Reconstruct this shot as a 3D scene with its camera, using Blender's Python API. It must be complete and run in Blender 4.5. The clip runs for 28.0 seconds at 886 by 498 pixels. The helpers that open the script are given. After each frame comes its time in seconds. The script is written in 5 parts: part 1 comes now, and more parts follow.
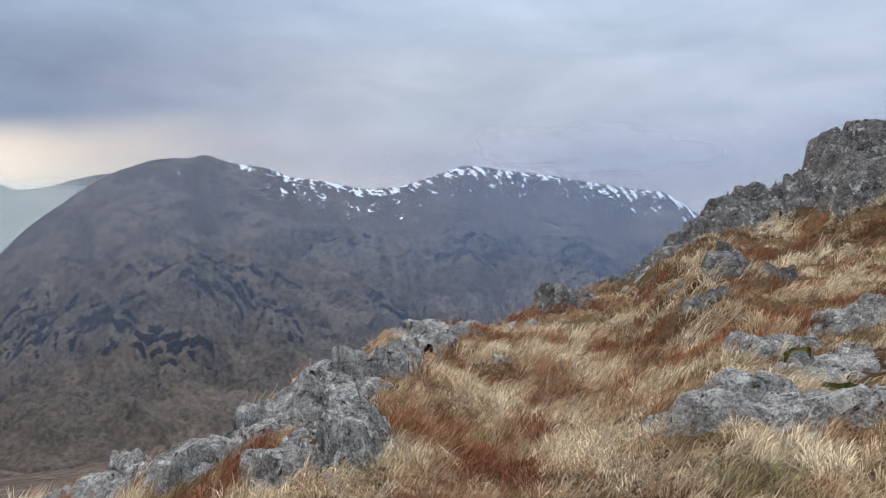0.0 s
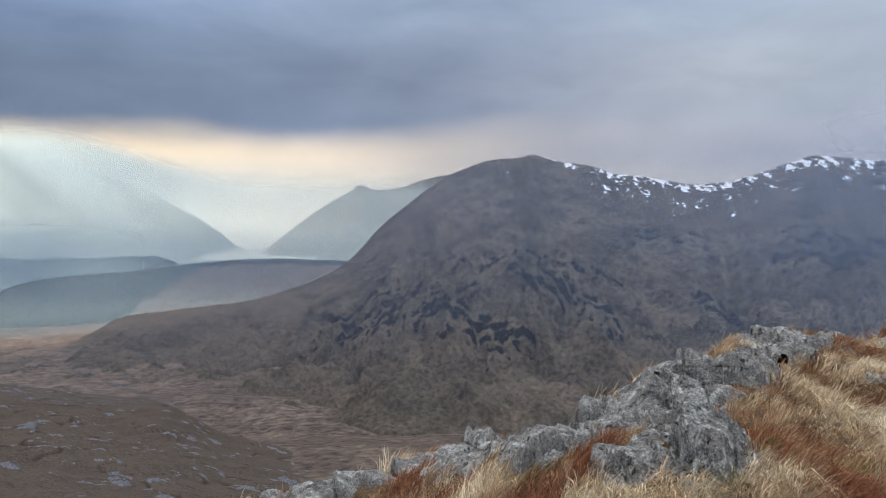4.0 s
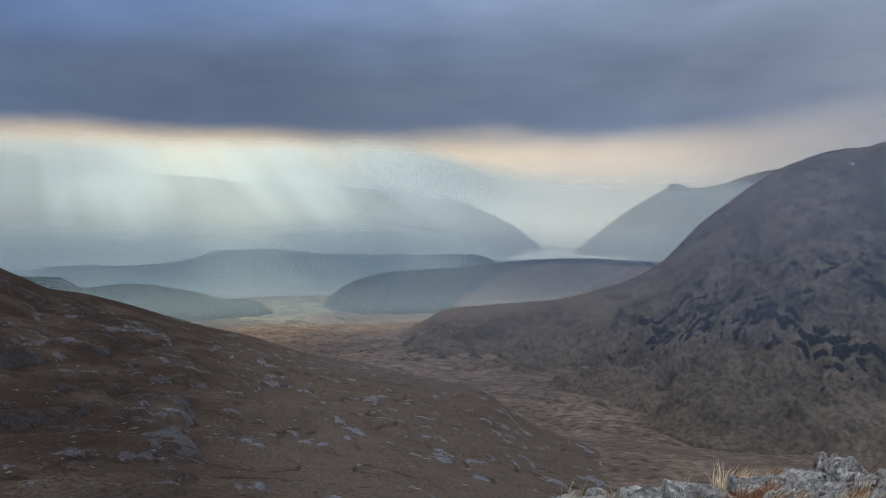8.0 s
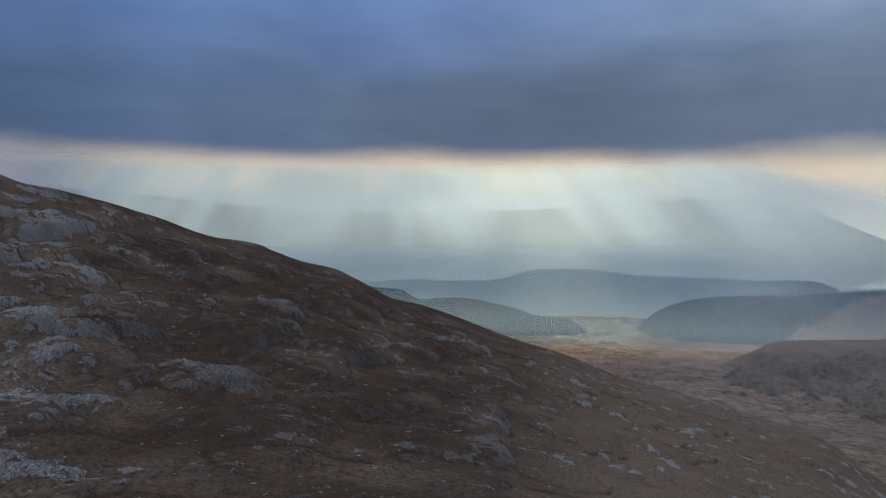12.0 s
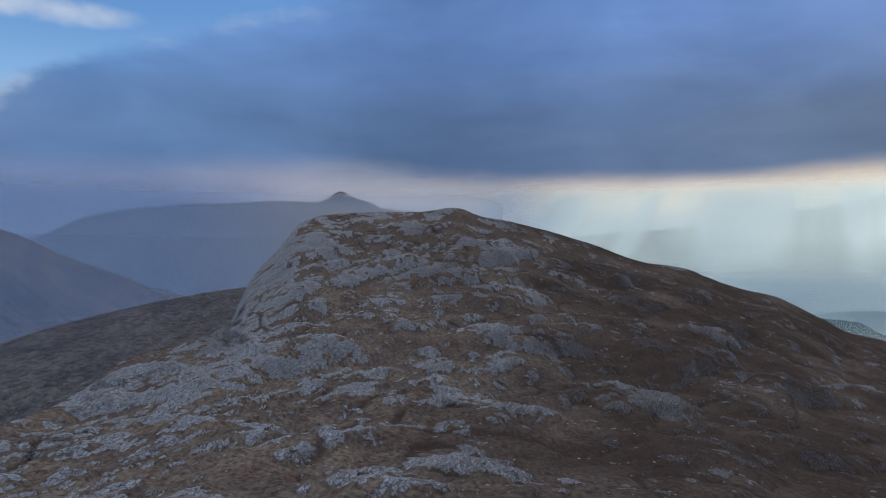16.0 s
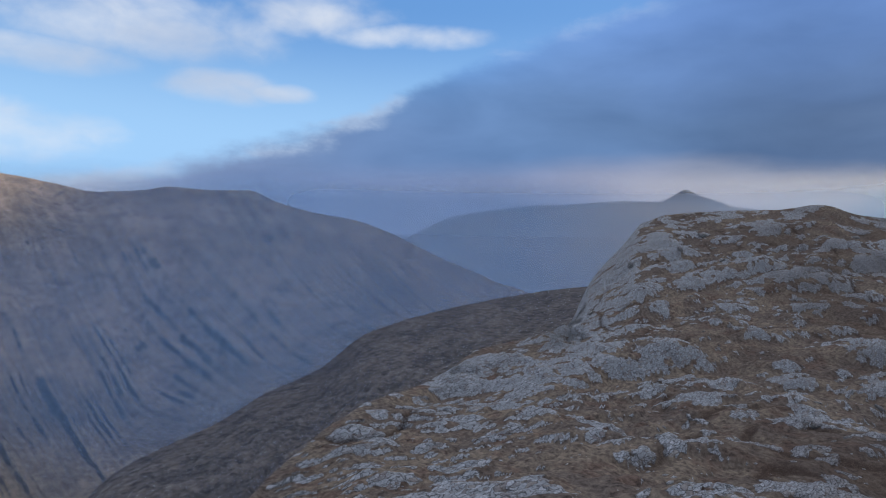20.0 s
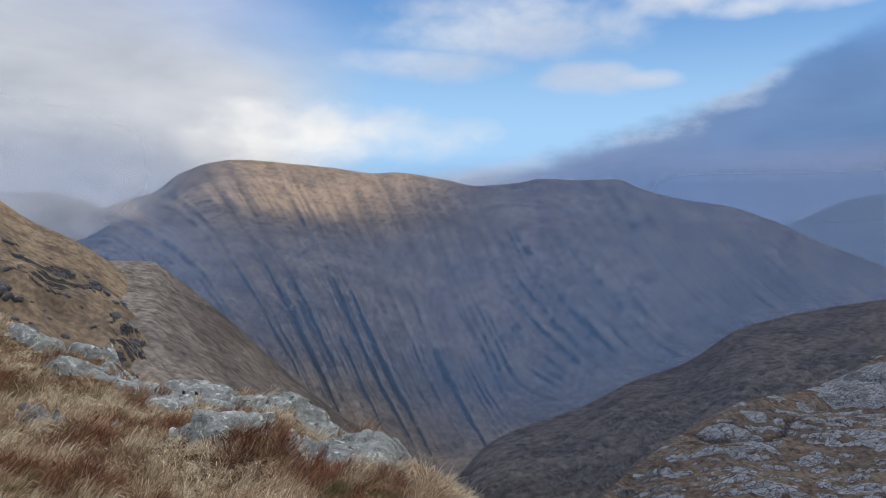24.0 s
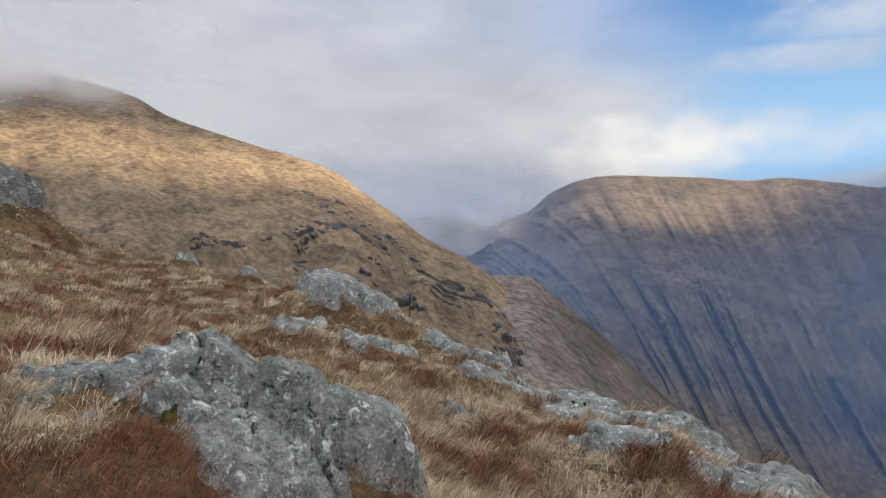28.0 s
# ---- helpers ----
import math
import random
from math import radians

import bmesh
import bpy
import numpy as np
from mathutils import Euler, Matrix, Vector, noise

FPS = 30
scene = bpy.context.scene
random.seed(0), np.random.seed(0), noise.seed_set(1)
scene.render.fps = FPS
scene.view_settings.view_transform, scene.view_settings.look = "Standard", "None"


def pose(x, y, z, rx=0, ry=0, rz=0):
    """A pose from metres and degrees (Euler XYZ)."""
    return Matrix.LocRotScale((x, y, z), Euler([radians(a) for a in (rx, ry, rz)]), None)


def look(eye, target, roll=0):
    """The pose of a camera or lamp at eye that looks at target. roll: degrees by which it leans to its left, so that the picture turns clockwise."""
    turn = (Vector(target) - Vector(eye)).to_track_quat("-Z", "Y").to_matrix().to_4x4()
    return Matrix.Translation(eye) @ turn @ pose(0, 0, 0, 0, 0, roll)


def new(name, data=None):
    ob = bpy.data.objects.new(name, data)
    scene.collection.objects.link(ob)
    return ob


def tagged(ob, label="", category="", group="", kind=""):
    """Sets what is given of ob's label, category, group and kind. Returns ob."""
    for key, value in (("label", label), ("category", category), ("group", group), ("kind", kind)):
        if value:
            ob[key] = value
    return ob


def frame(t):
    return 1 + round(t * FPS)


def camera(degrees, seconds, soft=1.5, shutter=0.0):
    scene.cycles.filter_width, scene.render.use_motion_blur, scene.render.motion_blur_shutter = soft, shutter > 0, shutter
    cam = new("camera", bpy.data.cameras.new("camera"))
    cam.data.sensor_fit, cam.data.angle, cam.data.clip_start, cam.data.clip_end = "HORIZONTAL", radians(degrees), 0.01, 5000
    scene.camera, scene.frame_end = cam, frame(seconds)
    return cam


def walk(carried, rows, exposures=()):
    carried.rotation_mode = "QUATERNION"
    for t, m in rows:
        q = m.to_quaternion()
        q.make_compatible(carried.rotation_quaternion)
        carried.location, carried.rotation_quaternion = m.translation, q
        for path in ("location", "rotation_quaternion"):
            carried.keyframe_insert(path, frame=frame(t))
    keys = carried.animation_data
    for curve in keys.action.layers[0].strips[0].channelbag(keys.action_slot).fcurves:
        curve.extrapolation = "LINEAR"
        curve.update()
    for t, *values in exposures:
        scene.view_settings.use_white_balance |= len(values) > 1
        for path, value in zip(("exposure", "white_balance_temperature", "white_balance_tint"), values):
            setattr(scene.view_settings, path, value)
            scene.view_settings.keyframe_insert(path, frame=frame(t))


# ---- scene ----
# camera: turned about a standing person, held out at ARM metres
cam = camera(64.46, 28.0, soft=1.1)
ARM = 0.45
PATH = [
    (0.0, -0.00, -2.30, 0.00), (0.5, 1.94, -2.32, 0.06), (1.0, 4.53, -2.28, 0.22), (1.5, 7.69, -2.27, 0.45), (2.0, 11.10, -2.32, 0.30),
    (2.5, 14.60, -2.43, 0.19), (3.0, 18.23, -2.56, 0.02), (3.5, 21.95, -2.59, -0.08), (4.0, 25.80, -2.58, -0.12), (4.5, 29.70, -2.50, -0.10),
    (6.5, 43.24, -2.32, 0.36), (7.0, 45.82, -2.42, 0.44), (7.5, 48.23, -2.52, 0.41), (8.0, 50.71, -2.55, 0.26), (8.5, 53.22, -2.52, 0.14),
    (9.0, 55.75, -2.47, 0.04), (9.5, 58.33, -2.36, -0.03), (10.0, 61.11, -2.16, -0.07), (10.5, 64.34, -1.87, -0.13), (11.0, 67.93, -1.55, -0.17),
    (11.5, 71.82, -1.18, -0.20), (12.0, 76.00, -0.86, -0.24), (12.5, 80.39, -0.54, -0.11), (14.5, 97.60, 0.46, 0.15), (15.0, 101.75, 0.64, 0.23),
    (15.5, 105.94, 0.89, 0.18), (16.0, 110.02, 1.12, -0.05), (16.5, 113.67, 1.23, -0.28), (17.0, 116.87, 1.18, -0.47), (17.5, 119.90, 1.06, -0.59),
    (18.0, 123.08, 0.98, -0.77), (18.5, 126.50, 0.97, -0.91), (19.0, 130.15, 0.96, -1.07), (19.5, 133.76, 0.94, -1.17), (20.0, 137.25, 0.85, -1.18),
    (20.5, 140.60, 0.68, -1.26), (21.0, 144.09, 0.47, -1.19), (21.5, 147.81, 0.31, -1.09), (23.5, 162.52, -0.62, -1.32), (24.0, 166.45, -0.76, -1.35),
    (24.5, 171.11, -0.74, -1.27), (25.0, 176.10, -0.60, -1.07), (25.5, 180.91, -0.42, -0.84), (26.0, 185.00, -0.24, -0.65), (26.5, 188.30, -0.13, -0.45),
    (27.0, 191.14, -0.07, -0.42), (27.5, 193.66, -0.06, -0.50), (28.0, 195.77, -0.02, -0.37),
]
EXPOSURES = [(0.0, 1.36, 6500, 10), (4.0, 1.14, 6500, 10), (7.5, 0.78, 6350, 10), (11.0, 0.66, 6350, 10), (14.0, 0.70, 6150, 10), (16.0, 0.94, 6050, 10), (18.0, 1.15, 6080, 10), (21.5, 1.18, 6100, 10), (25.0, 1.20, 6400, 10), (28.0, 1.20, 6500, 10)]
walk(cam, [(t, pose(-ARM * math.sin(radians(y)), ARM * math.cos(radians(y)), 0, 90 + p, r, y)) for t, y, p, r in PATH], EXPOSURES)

# ---- light: azimuths count anticlockwise from +y, in degrees ----
SUN_AZ, SUN_EL = 81.5, 24.0


def way(az, el=0.0):
    a, e = radians(az), radians(el)
    return Vector((-math.sin(a) * math.cos(e), math.cos(a) * math.cos(e), math.sin(e)))


sun_data = bpy.data.lights.new("sun", "SUN")
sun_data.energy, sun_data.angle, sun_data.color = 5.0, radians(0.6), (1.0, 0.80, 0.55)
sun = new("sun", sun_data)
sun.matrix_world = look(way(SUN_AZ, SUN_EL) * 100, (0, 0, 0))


class Nodes:
    """A short hand for node trees."""

    def __init__(self, tree):
        self.tree = tree
        tree.nodes.clear()

    def add(self, kind, at=None, out=0, **values):
        n = self.tree.nodes.new(kind)
        for k, v in (at or {}).items():
            setattr(n, k, v)
        for k, v in values.items():
            self.put(n.inputs[int(k[1:])] if k[1:].isdigit() else n.inputs[k], v)
        return n.outputs[out]

    def put(self, socket, v):
        if isinstance(v, bpy.types.NodeSocket):
            self.tree.links.new(v, socket)
        elif socket.type == "RGBA" and not isinstance(v, (int, float)):
            socket.default_value = (*v, 1.0) if len(v) == 3 else v
        else:
            socket.default_value = v

    def math(self, op, a, b=0.0, c=0.0, clamp=False):
        return self.add("ShaderNodeMath", dict(operation=op, use_clamp=clamp), i0=a, i1=b, i2=c)

    def vmath(self, op, a, b=(0, 0, 0), out=0):
        return self.add("ShaderNodeVectorMath", dict(operation=op), out, i0=a, i1=b)

    def span(self, v, a, b, c=0.0, d=1.0, smooth=True):
        kind = "SMOOTHSTEP" if smooth else "LINEAR"
        return self.add("ShaderNodeMapRange", dict(interpolation_type=kind, clamp=True), i0=v, i1=a, i2=b, i3=c, i4=d)

    def mix(self, f, a, b, blend="MIX"):
        n = self.tree.nodes.new("ShaderNodeMix")
        n.data_type, n.blend_type = "RGBA", blend
        for s, v in ((0, f), (6, a), (7, b)):
            self.put(n.inputs[s], v)
        return n.outputs[2]

    def noise(self, vec, scale, detail=4.0, rough=0.55, distort=0.0):
        return self.add("ShaderNodeTexNoise", None, 0, Vector=vec, Scale=scale, Detail=detail, Roughness=rough, Distortion=distort)

    def xyz(self, x, y, z):
        return self.add("ShaderNodeCombineXYZ", i0=x, i1=y, i2=z)

    def parts(self, v):
        n = self.tree.nodes.new("ShaderNodeSeparateXYZ")
        self.put(n.inputs[0], v)
        return n.outputs

    def ramp(self, f, stops, ease="B_SPLINE"):
        n = self.tree.nodes.new("ShaderNodeValToRGB")
        n.color_ramp.interpolation = ease
        e = n.color_ramp.elements
        while len(e) < len(stops):
            e.new(0.5)
        for el, (p, c) in zip(e, stops):
            el.position, el.color = p, (*c, 1.0)
        self.put(n.inputs[0], f)
        return n.outputs[0]


def srgb(r, g, b):
    f = lambda c: c / 12.92 if c <= 0.04045 else ((c + 0.055) / 1.055) ** 2.4
    return tuple(f(c / 255) for c in (r, g, b))


# ---- sky: broken low cloud over a clear upper sky ----
world = bpy.data.worlds.new("sky")
scene.world = world
world.use_nodes = True
N = Nodes(world.node_tree)
dirv = N.add("ShaderNodeTexCoord", None, 0)
dx, dy, dz = N.parts(dirv)
turned = N.add("ShaderNodeVectorRotate", dict(rotation_type="Z_AXIS"), 0, Vector=dirv, Angle=radians(-100))
tx, ty, tz = N.parts(turned)
az = N.math("ADD", N.math("DEGREES", N.math("ARCTAN2", N.math("MULTIPLY", tx, -1.0), ty)), 100.0)
el = N.math("DEGREES", N.math("ARCSINE", dz))
sky = N.add("ShaderNodeTexSky", dict(sky_type="NISHITA", sun_disc=False, sun_elevation=radians(SUN_EL), sun_rotation=radians(-SUN_AZ), altitude=600.0))
# wisps pull the cloud bands about
cell = N.xyz(N.math("MULTIPLY", az, 0.06), N.math("MULTIPLY", el, 0.2), 0.0)
wisp = N.math("SUBTRACT", N.noise(cell, 1.0, 5.0, 0.5), 0.5)
wisp2 = N.math("SUBTRACT", N.noise(N.vmath("ADD", cell, (7, 3, 2)), 0.6, 3.0, 0.5), 0.5)
az_w = N.math("ADD", az, N.math("MULTIPLY", wisp2, 16.0))
el_w = N.math("ADD", el, N.math("MULTIPLY", wisp, N.span(el, 3.0, 12.0, 0.5, 5.0)))


def band(stops):
    return N.ramp(N.math("DIVIDE", N.math("ADD", az_w, 80.0), 360.0), [((a + 80) / 360, srgb(*c)) for a, c in stops])


top = band([(-75, (185, 195, 215)), (-25, (178, 193, 214)), (5, (178, 196, 219)), (30, (150, 166, 190)), (52, (126, 146, 176)), (80, (106, 132, 180)), (98, (98, 126, 174)),
            (112, (102, 134, 186)), (120, (116, 150, 206)), (130, (124, 164, 220)), (139, (115, 172, 232)), (150, (190, 206, 226)), (162, (198, 208, 224)), (172, (130, 170, 228)), (190, (186, 192, 206)), (225, (205, 208, 214)), (275, (190, 198, 214))])
mid = band([(-75, (180, 190, 212)), (-20, (174, 188, 208)), (4, (184, 192, 203)), (22, (146, 158, 182)), (36, (108, 122, 144)), (60, (90, 103, 122)), (90, (92, 108, 134)),
            (108, (86, 108, 142)), (118, (98, 125, 164)), (128, (106, 136, 178)), (140, (106, 136, 180)), (152, (114, 136, 174)), (163, (168, 180, 204)), (176, (218, 220, 224)), (190, (186, 190, 198)), (225, (204, 206, 210)), (275, (190, 198, 212))])
low = band([(-75, (184, 192, 210)), (-20, (180, 188, 208)), (2, (190, 192, 202)), (18, (182, 184, 196)), (30, (238, 224, 204)), (45, (255, 232, 194)), (70, (255, 228, 184)),
            (98, (250, 224, 188)), (110, (214, 206, 202)), (124, (150, 154, 178)), (145, (116, 138, 180)), (158, (130, 150, 188)), (170, (206, 208, 216)), (181, (224, 222, 220)), (192, (160, 166, 178)), (275, (186, 194, 206))])
rim = band([(-75, (190, 194, 206)), (-20, (196, 198, 208)), (14, (210, 206, 206)), (28, (248, 236, 214)), (48, (226, 224, 210)), (60, (176, 192, 194)), (80, (152, 172, 178)),
            (100, (166, 176, 184)), (120, (158, 162, 186)), (150, (120, 142, 182)), (190, (150, 158, 172)), (275, (186, 194, 206))])
cloud = N.mix(N.span(el_w, 2.5, 5.2), rim, low)
low_base = N.math("ADD", el_w, N.math("MULTIPLY", N.math("MULTIPLY", N.span(az, 14, 40), N.span(az, 124, 104)), 1.2))
cloud = N.mix(N.span(low_base, 5.6, 8.8), cloud, mid)
cloud = N.mix(N.span(el_w, 10.0, 19.0), cloud, top)
# soft lumps of cloud
lump = N.noise(N.xyz(N.math("MULTIPLY", az, 0.10), N.math("MULTIPLY", el, 0.26), 4.0), 1.0, 6.0, 0.5, 0.3)
cloud = N.mix(1.0, cloud, N.add("ShaderNodeCombineColor", i0=N.span(lump, 0.25, 0.75, 0.84, 1.16, False), i1=N.span(lump, 0.25, 0.75, 0.86, 1.14, False), i2=N.span(lump, 0.25, 0.75, 0.88, 1.12, False)), "MULTIPLY")
# a clear gap where the upper sky shows, over the slanting top of the dark bank
brow = N.ramp(N.math("DIVIDE", N.math("SUBTRACT", az, 100.0), 80.0), [((a - 100) / 80, (e / 25,) * 3) for a, e in ((100, 22), (117, 19.8), (123, 18.8), (129.5, 16.8), (136, 15.4), (141.4, 12.2), (146, 9.8), (155.4, 7.8), (161, 5.6), (172, 4.0))], "LINEAR")
over = N.math("SUBTRACT", N.math("ADD", el, N.math("ADD", N.math("MULTIPLY", wisp, 3.6), N.math("MULTIPLY", N.noise(N.xyz(N.math("MULTIPLY", az, 0.34), N.math("MULTIPLY", el, 0.6), 5.0), 1.0, 6.0, 0.6), 2.2))), N.math("MULTIPLY", brow, 25.0))
clear = N.mix(N.span(el, 8, 20), srgb(166, 206, 242), N.mix(0.35, srgb(112, 170, 236), N.mix(1.0, sky, (0.07, 0.07, 0.07), "MULTIPLY")))


curl = N.math("SUBTRACT", N.noise(N.xyz(N.math("MULTIPLY", az, 0.26), N.math("MULTIPLY", el, 0.42), 9.0), 1.0, 5.0, 0.5, 0.2), 0.5)


def tuft(a, e, wa, we):
    d = N.math("ADD", N.math("POWER", N.math("DIVIDE", N.math("SUBTRACT", az, a), wa), 2.0), N.math("POWER", N.math("DIVIDE", N.math("SUBTRACT", el, e), we), 2.0))
    return N.span(N.math("ADD", d, N.math("ADD", N.math("MULTIPLY", wisp, 1.6), N.math("MULTIPLY", curl, 3.4))), 2.2, -1.0)


puffs = tuft(155, 12.9, 3.4, 1.1)
for q in ((151, 12.7, 2.6, 0.6), (161, 17.0, 9.0, 2.2), (148, 18.8, 5.0, 1.6), (168, 13.8, 6.0, 1.0), (172, 8.4, 8.0, 1.7), (141, 17.5, 6.0, 0.8)):
    puffs = N.math("MAXIMUM", puffs, tuft(*q))
clear = N.mix(N.math("MULTIPLY", puffs, 0.85), clear, N.mix(N.span(wisp, -0.2, 0.2), srgb(196, 204, 218), srgb(236, 236, 236)))
clear = N.mix(N.math("MULTIPLY", N.span(over, 2.4, 1.1), N.span(lump, 0.42, 0.62, 0.0, 0.55)), clear, srgb(226, 226, 228))
open_ = N.math("MULTIPLY", N.math("MULTIPLY", N.span(az_w, 112, 124), N.span(az_w, 184, 172)), N.span(over, 0.2, 2.5))
cloud = N.mix(open_, cloud, clear)
bank = tuft(179.5, 7.6, 6.0, 2.6)
cloud = N.mix(N.math("MULTIPLY", bank, 0.95), cloud, srgb(250, 247, 242))
# thin bright cloud overhead
glow = N.math("ADD", 1.0, N.math("MULTIPLY", N.math("MULTIPLY", N.span(az, 22, 46), N.span(az, 114, 92)), 0.44))
cloud = N.mix(1.0, cloud, N.add("ShaderNodeCombineColor", i0=glow, i1=glow, i2=glow), "MULTIPLY")
cloud = N.mix(N.span(el, 24, 52), cloud, (1.75, 1.85, 2.05))
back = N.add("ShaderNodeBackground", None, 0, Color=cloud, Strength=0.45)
out = world.node_tree.nodes.new("ShaderNodeOutputWorld")
N.put(out.inputs[0], back)


# ---- fields of noise ----
PERM = np.random.RandomState(5).permutation(512)
PERM = np.concatenate([PERM, PERM, PERM])
CELLS = np.random.RandomState(23).uniform(-0.5, 0.5, (512, 5))
GRAD = np.stack([np.cos(np.arange(512) * 2.399963), np.sin(np.arange(512) * 2.399963)], 1)


def perlin(x, y):
    xi, yi = np.floor(x).astype(int), np.floor(y).astype(int)
    xf, yf = x - xi, y - yi
    u, v = xf * xf * xf * (xf * (6 * xf - 15) + 10), yf * yf * yf * (yf * (6 * yf - 15) + 10)

    def corner(i, j):
        g = GRAD[PERM[(PERM[(xi + i) % 512] + yi + j) % 512]]
        return g[..., 0] * (xf - i) + g[..., 1] * (yf - j)

    return (corner(0, 0) * (1 - u) + corner(1, 0) * u) * (1 - v) + (corner(0, 1) * (1 - u) + corner(1, 1) * u) * v


def fbm(x, y, octaves=5, gain=0.5):
    total, amp = 0.0, 1.0
    for k in range(octaves):
        total = total + amp * perlin(x * 2 ** k + 17.3 * k, y * 2 ** k - 9.1 * k)
        amp *= gain
    return total


def ridged(x, y, octaves=4, gain=0.5):
    total, amp = 0.0, 1.0
    for k in range(octaves):
        total = total + amp * (0.5 - 2 * np.abs(perlin(x * 2 ** k + 31.7 * k, y * 2 ** k + 5.3 * k)))
        amp *= gain
    return total


def smooth(a, b, x):
    t = np.clip((x - a) / (b - a), 0, 1)
    return t * t * (3 - 2 * t)


# ---- materials ----
def material(name):
    m = bpy.data.materials.new(name)
    m.use_nodes = True
    return m, Nodes(m.node_tree)


def surface(n, shader):
    o = n.tree.nodes.new("ShaderNodeOutputMaterial")
    n.put(o.inputs[0], shader)


def moor(name, grass, dry, heath_dark, rock, rocky=0.5, big=90.0, small=6.0, snow=False, relief=0.5, mottle=0.58, slabs=0.0, mapped=False):
    """Hill ground: grass in three colours, and bare rock where it is steep or the soil is thin. big, small: metres of the patches."""
    m, n = material(name)
    p = n.add("ShaderNodeNewGeometry", None, 0)
    nz = n.parts(n.add("ShaderNodeNewGeometry", None, 1))[2]
    patch = n.noise(p, 1 / big, 6.0, 0.6, 0.4)
    tuft = n.noise(p, 1 / small, 8.0, 0.65)
    fine = n.noise(p, 5 / small, 6.0, 0.7)
    col = n.mix(n.span(patch, 0.40, 0.60), grass, dry)
    col = n.mix(n.span(n.noise(n.vmath("ADD", p, (900, 40, 7)), 2.6 / big, 7.0, 0.65), 0.48, 0.66, 0.0, 0.85), col, heath_dark)
    col = n.mix(1.0, col, n.add("ShaderNodeCombineColor", i0=n.span(tuft, 0.32, 0.68, 1 - mottle, 1 + mottle, False), i1=n.span(tuft, 0.32, 0.68, 1 - mottle, 1 + mottle, False), i2=n.span(tuft, 0.32, 0.68, 1.03 - mottle, 0.97 + mottle, False)), "MULTIPLY")
    bare = n.math("ADD", n.noise(n.vmath("ADD", p, (3, 500, 70)), 1.6 / big, 9.0, 0.66, 0.6), n.math("MULTIPLY", n.math("SUBTRACT", 0.86, nz), 0.9))
    bare = n.math("ADD", bare, n.math("MULTIPLY", n.math("SUBTRACT", tuft, 0.5), 0.22))
    mask = n.span(bare, 0.70 - 0.24 * rocky, 0.78 - 0.24 * rocky)
    if mapped:
        held = n.add("ShaderNodeAttribute", dict(attribute_name="bare"), 2)
        mask = n.span(n.math("ADD", held, n.math("MULTIPLY", n.math("SUBTRACT", tuft, 0.5), 1.1)), 0.42, 0.60)
    stone = n.mix(n.span(fine, 0.35, 0.7), tuple(c * 0.5 for c in rock), tuple(c * 1.25 for c in rock))
    height = n.math("ADD", n.math("MULTIPLY", tuft, 1.0), n.math("MULTIPLY", fine, 0.35))
    if slabs:
        # long plates of bare rock with dark joints
        along = n.add("ShaderNodeMapping", None, 0, Vector=p, Rotation=(0, 0, 0.9), Scale=(1.0 / slabs, 3.2 / slabs, 2.4 / slabs))
        bent = n.vmath("ADD", along, n.vmath("MULTIPLY", n.add("ShaderNodeTexNoise", None, 1, Vector=p, Scale=1.6 / slabs, Detail=5.0), (1.3, 1.3, 1.3)))
        joint = n.span(n.add("ShaderNodeTexVoronoi", dict(feature="DISTANCE_TO_EDGE"), 0, Vector=bent, Scale=1.0), 0.0, 0.09)
        plate = n.parts(n.add("ShaderNodeTexVoronoi", None, 1, Vector=bent, Scale=1.0))[0]
        stone = n.mix(n.span(plate, 0.0, 1.0, 0.0, 0.75, False), stone, tuple(c * 0.45 for c in rock))
        stone = n.mix(joint, tuple(c * 0.18 for c in rock), stone)
        mask = n.math("MULTIPLY", mask, n.span(plate, 0.05, 0.25, 0.35, 1.0))
        height = n.math("ADD", height, n.math("MULTIPLY", n.math("MULTIPLY", mask, n.math("ADD", joint, plate)), 0.5))
    if mapped:
        col = n.mix(n.add("ShaderNodeAttribute", dict(attribute_name="dry"), 2), col, n.mix(n.span(tuft, 0.3, 0.7), tuple(c * 0.75 for c in dry), tuple(c * 1.2 for c in dry)))
    col = n.mix(mask, col, stone)
    # this attribute carries heath, peat, and darkening painted on gullies and the shaded slope
    col = n.mix(n.math("MULTIPLY", n.math("MULTIPLY", n.add("ShaderNodeAttribute", dict(attribute_name="heath_dark"), 2), n.span(fine, 0.66, 0.42, 0.55, 1.0)), 0.96), col, tuple(c * 0.42 for c in heath_dark))
    if snow:
        a = n.add("ShaderNodeAttribute", dict(attribute_name="snow"), 2)
        drift = n.noise(p, 1 / 17, 6.0, 0.66, 0.6)
        col = n.mix(n.span(n.math("ADD", drift, a), 0.66, 0.70), col, (0.82, 0.85, 0.9))
    bump = n.add("ShaderNodeBump", None, 0, Strength=relief, Distance=small * 0.25, Height=height)
    b = n.add("ShaderNodeBsdfPrincipled", None, 0, **{"Base Color": col, "Roughness": 1.0, "Normal": bump, "Specular IOR Level": 0.02})
    surface(n, b)
    return m


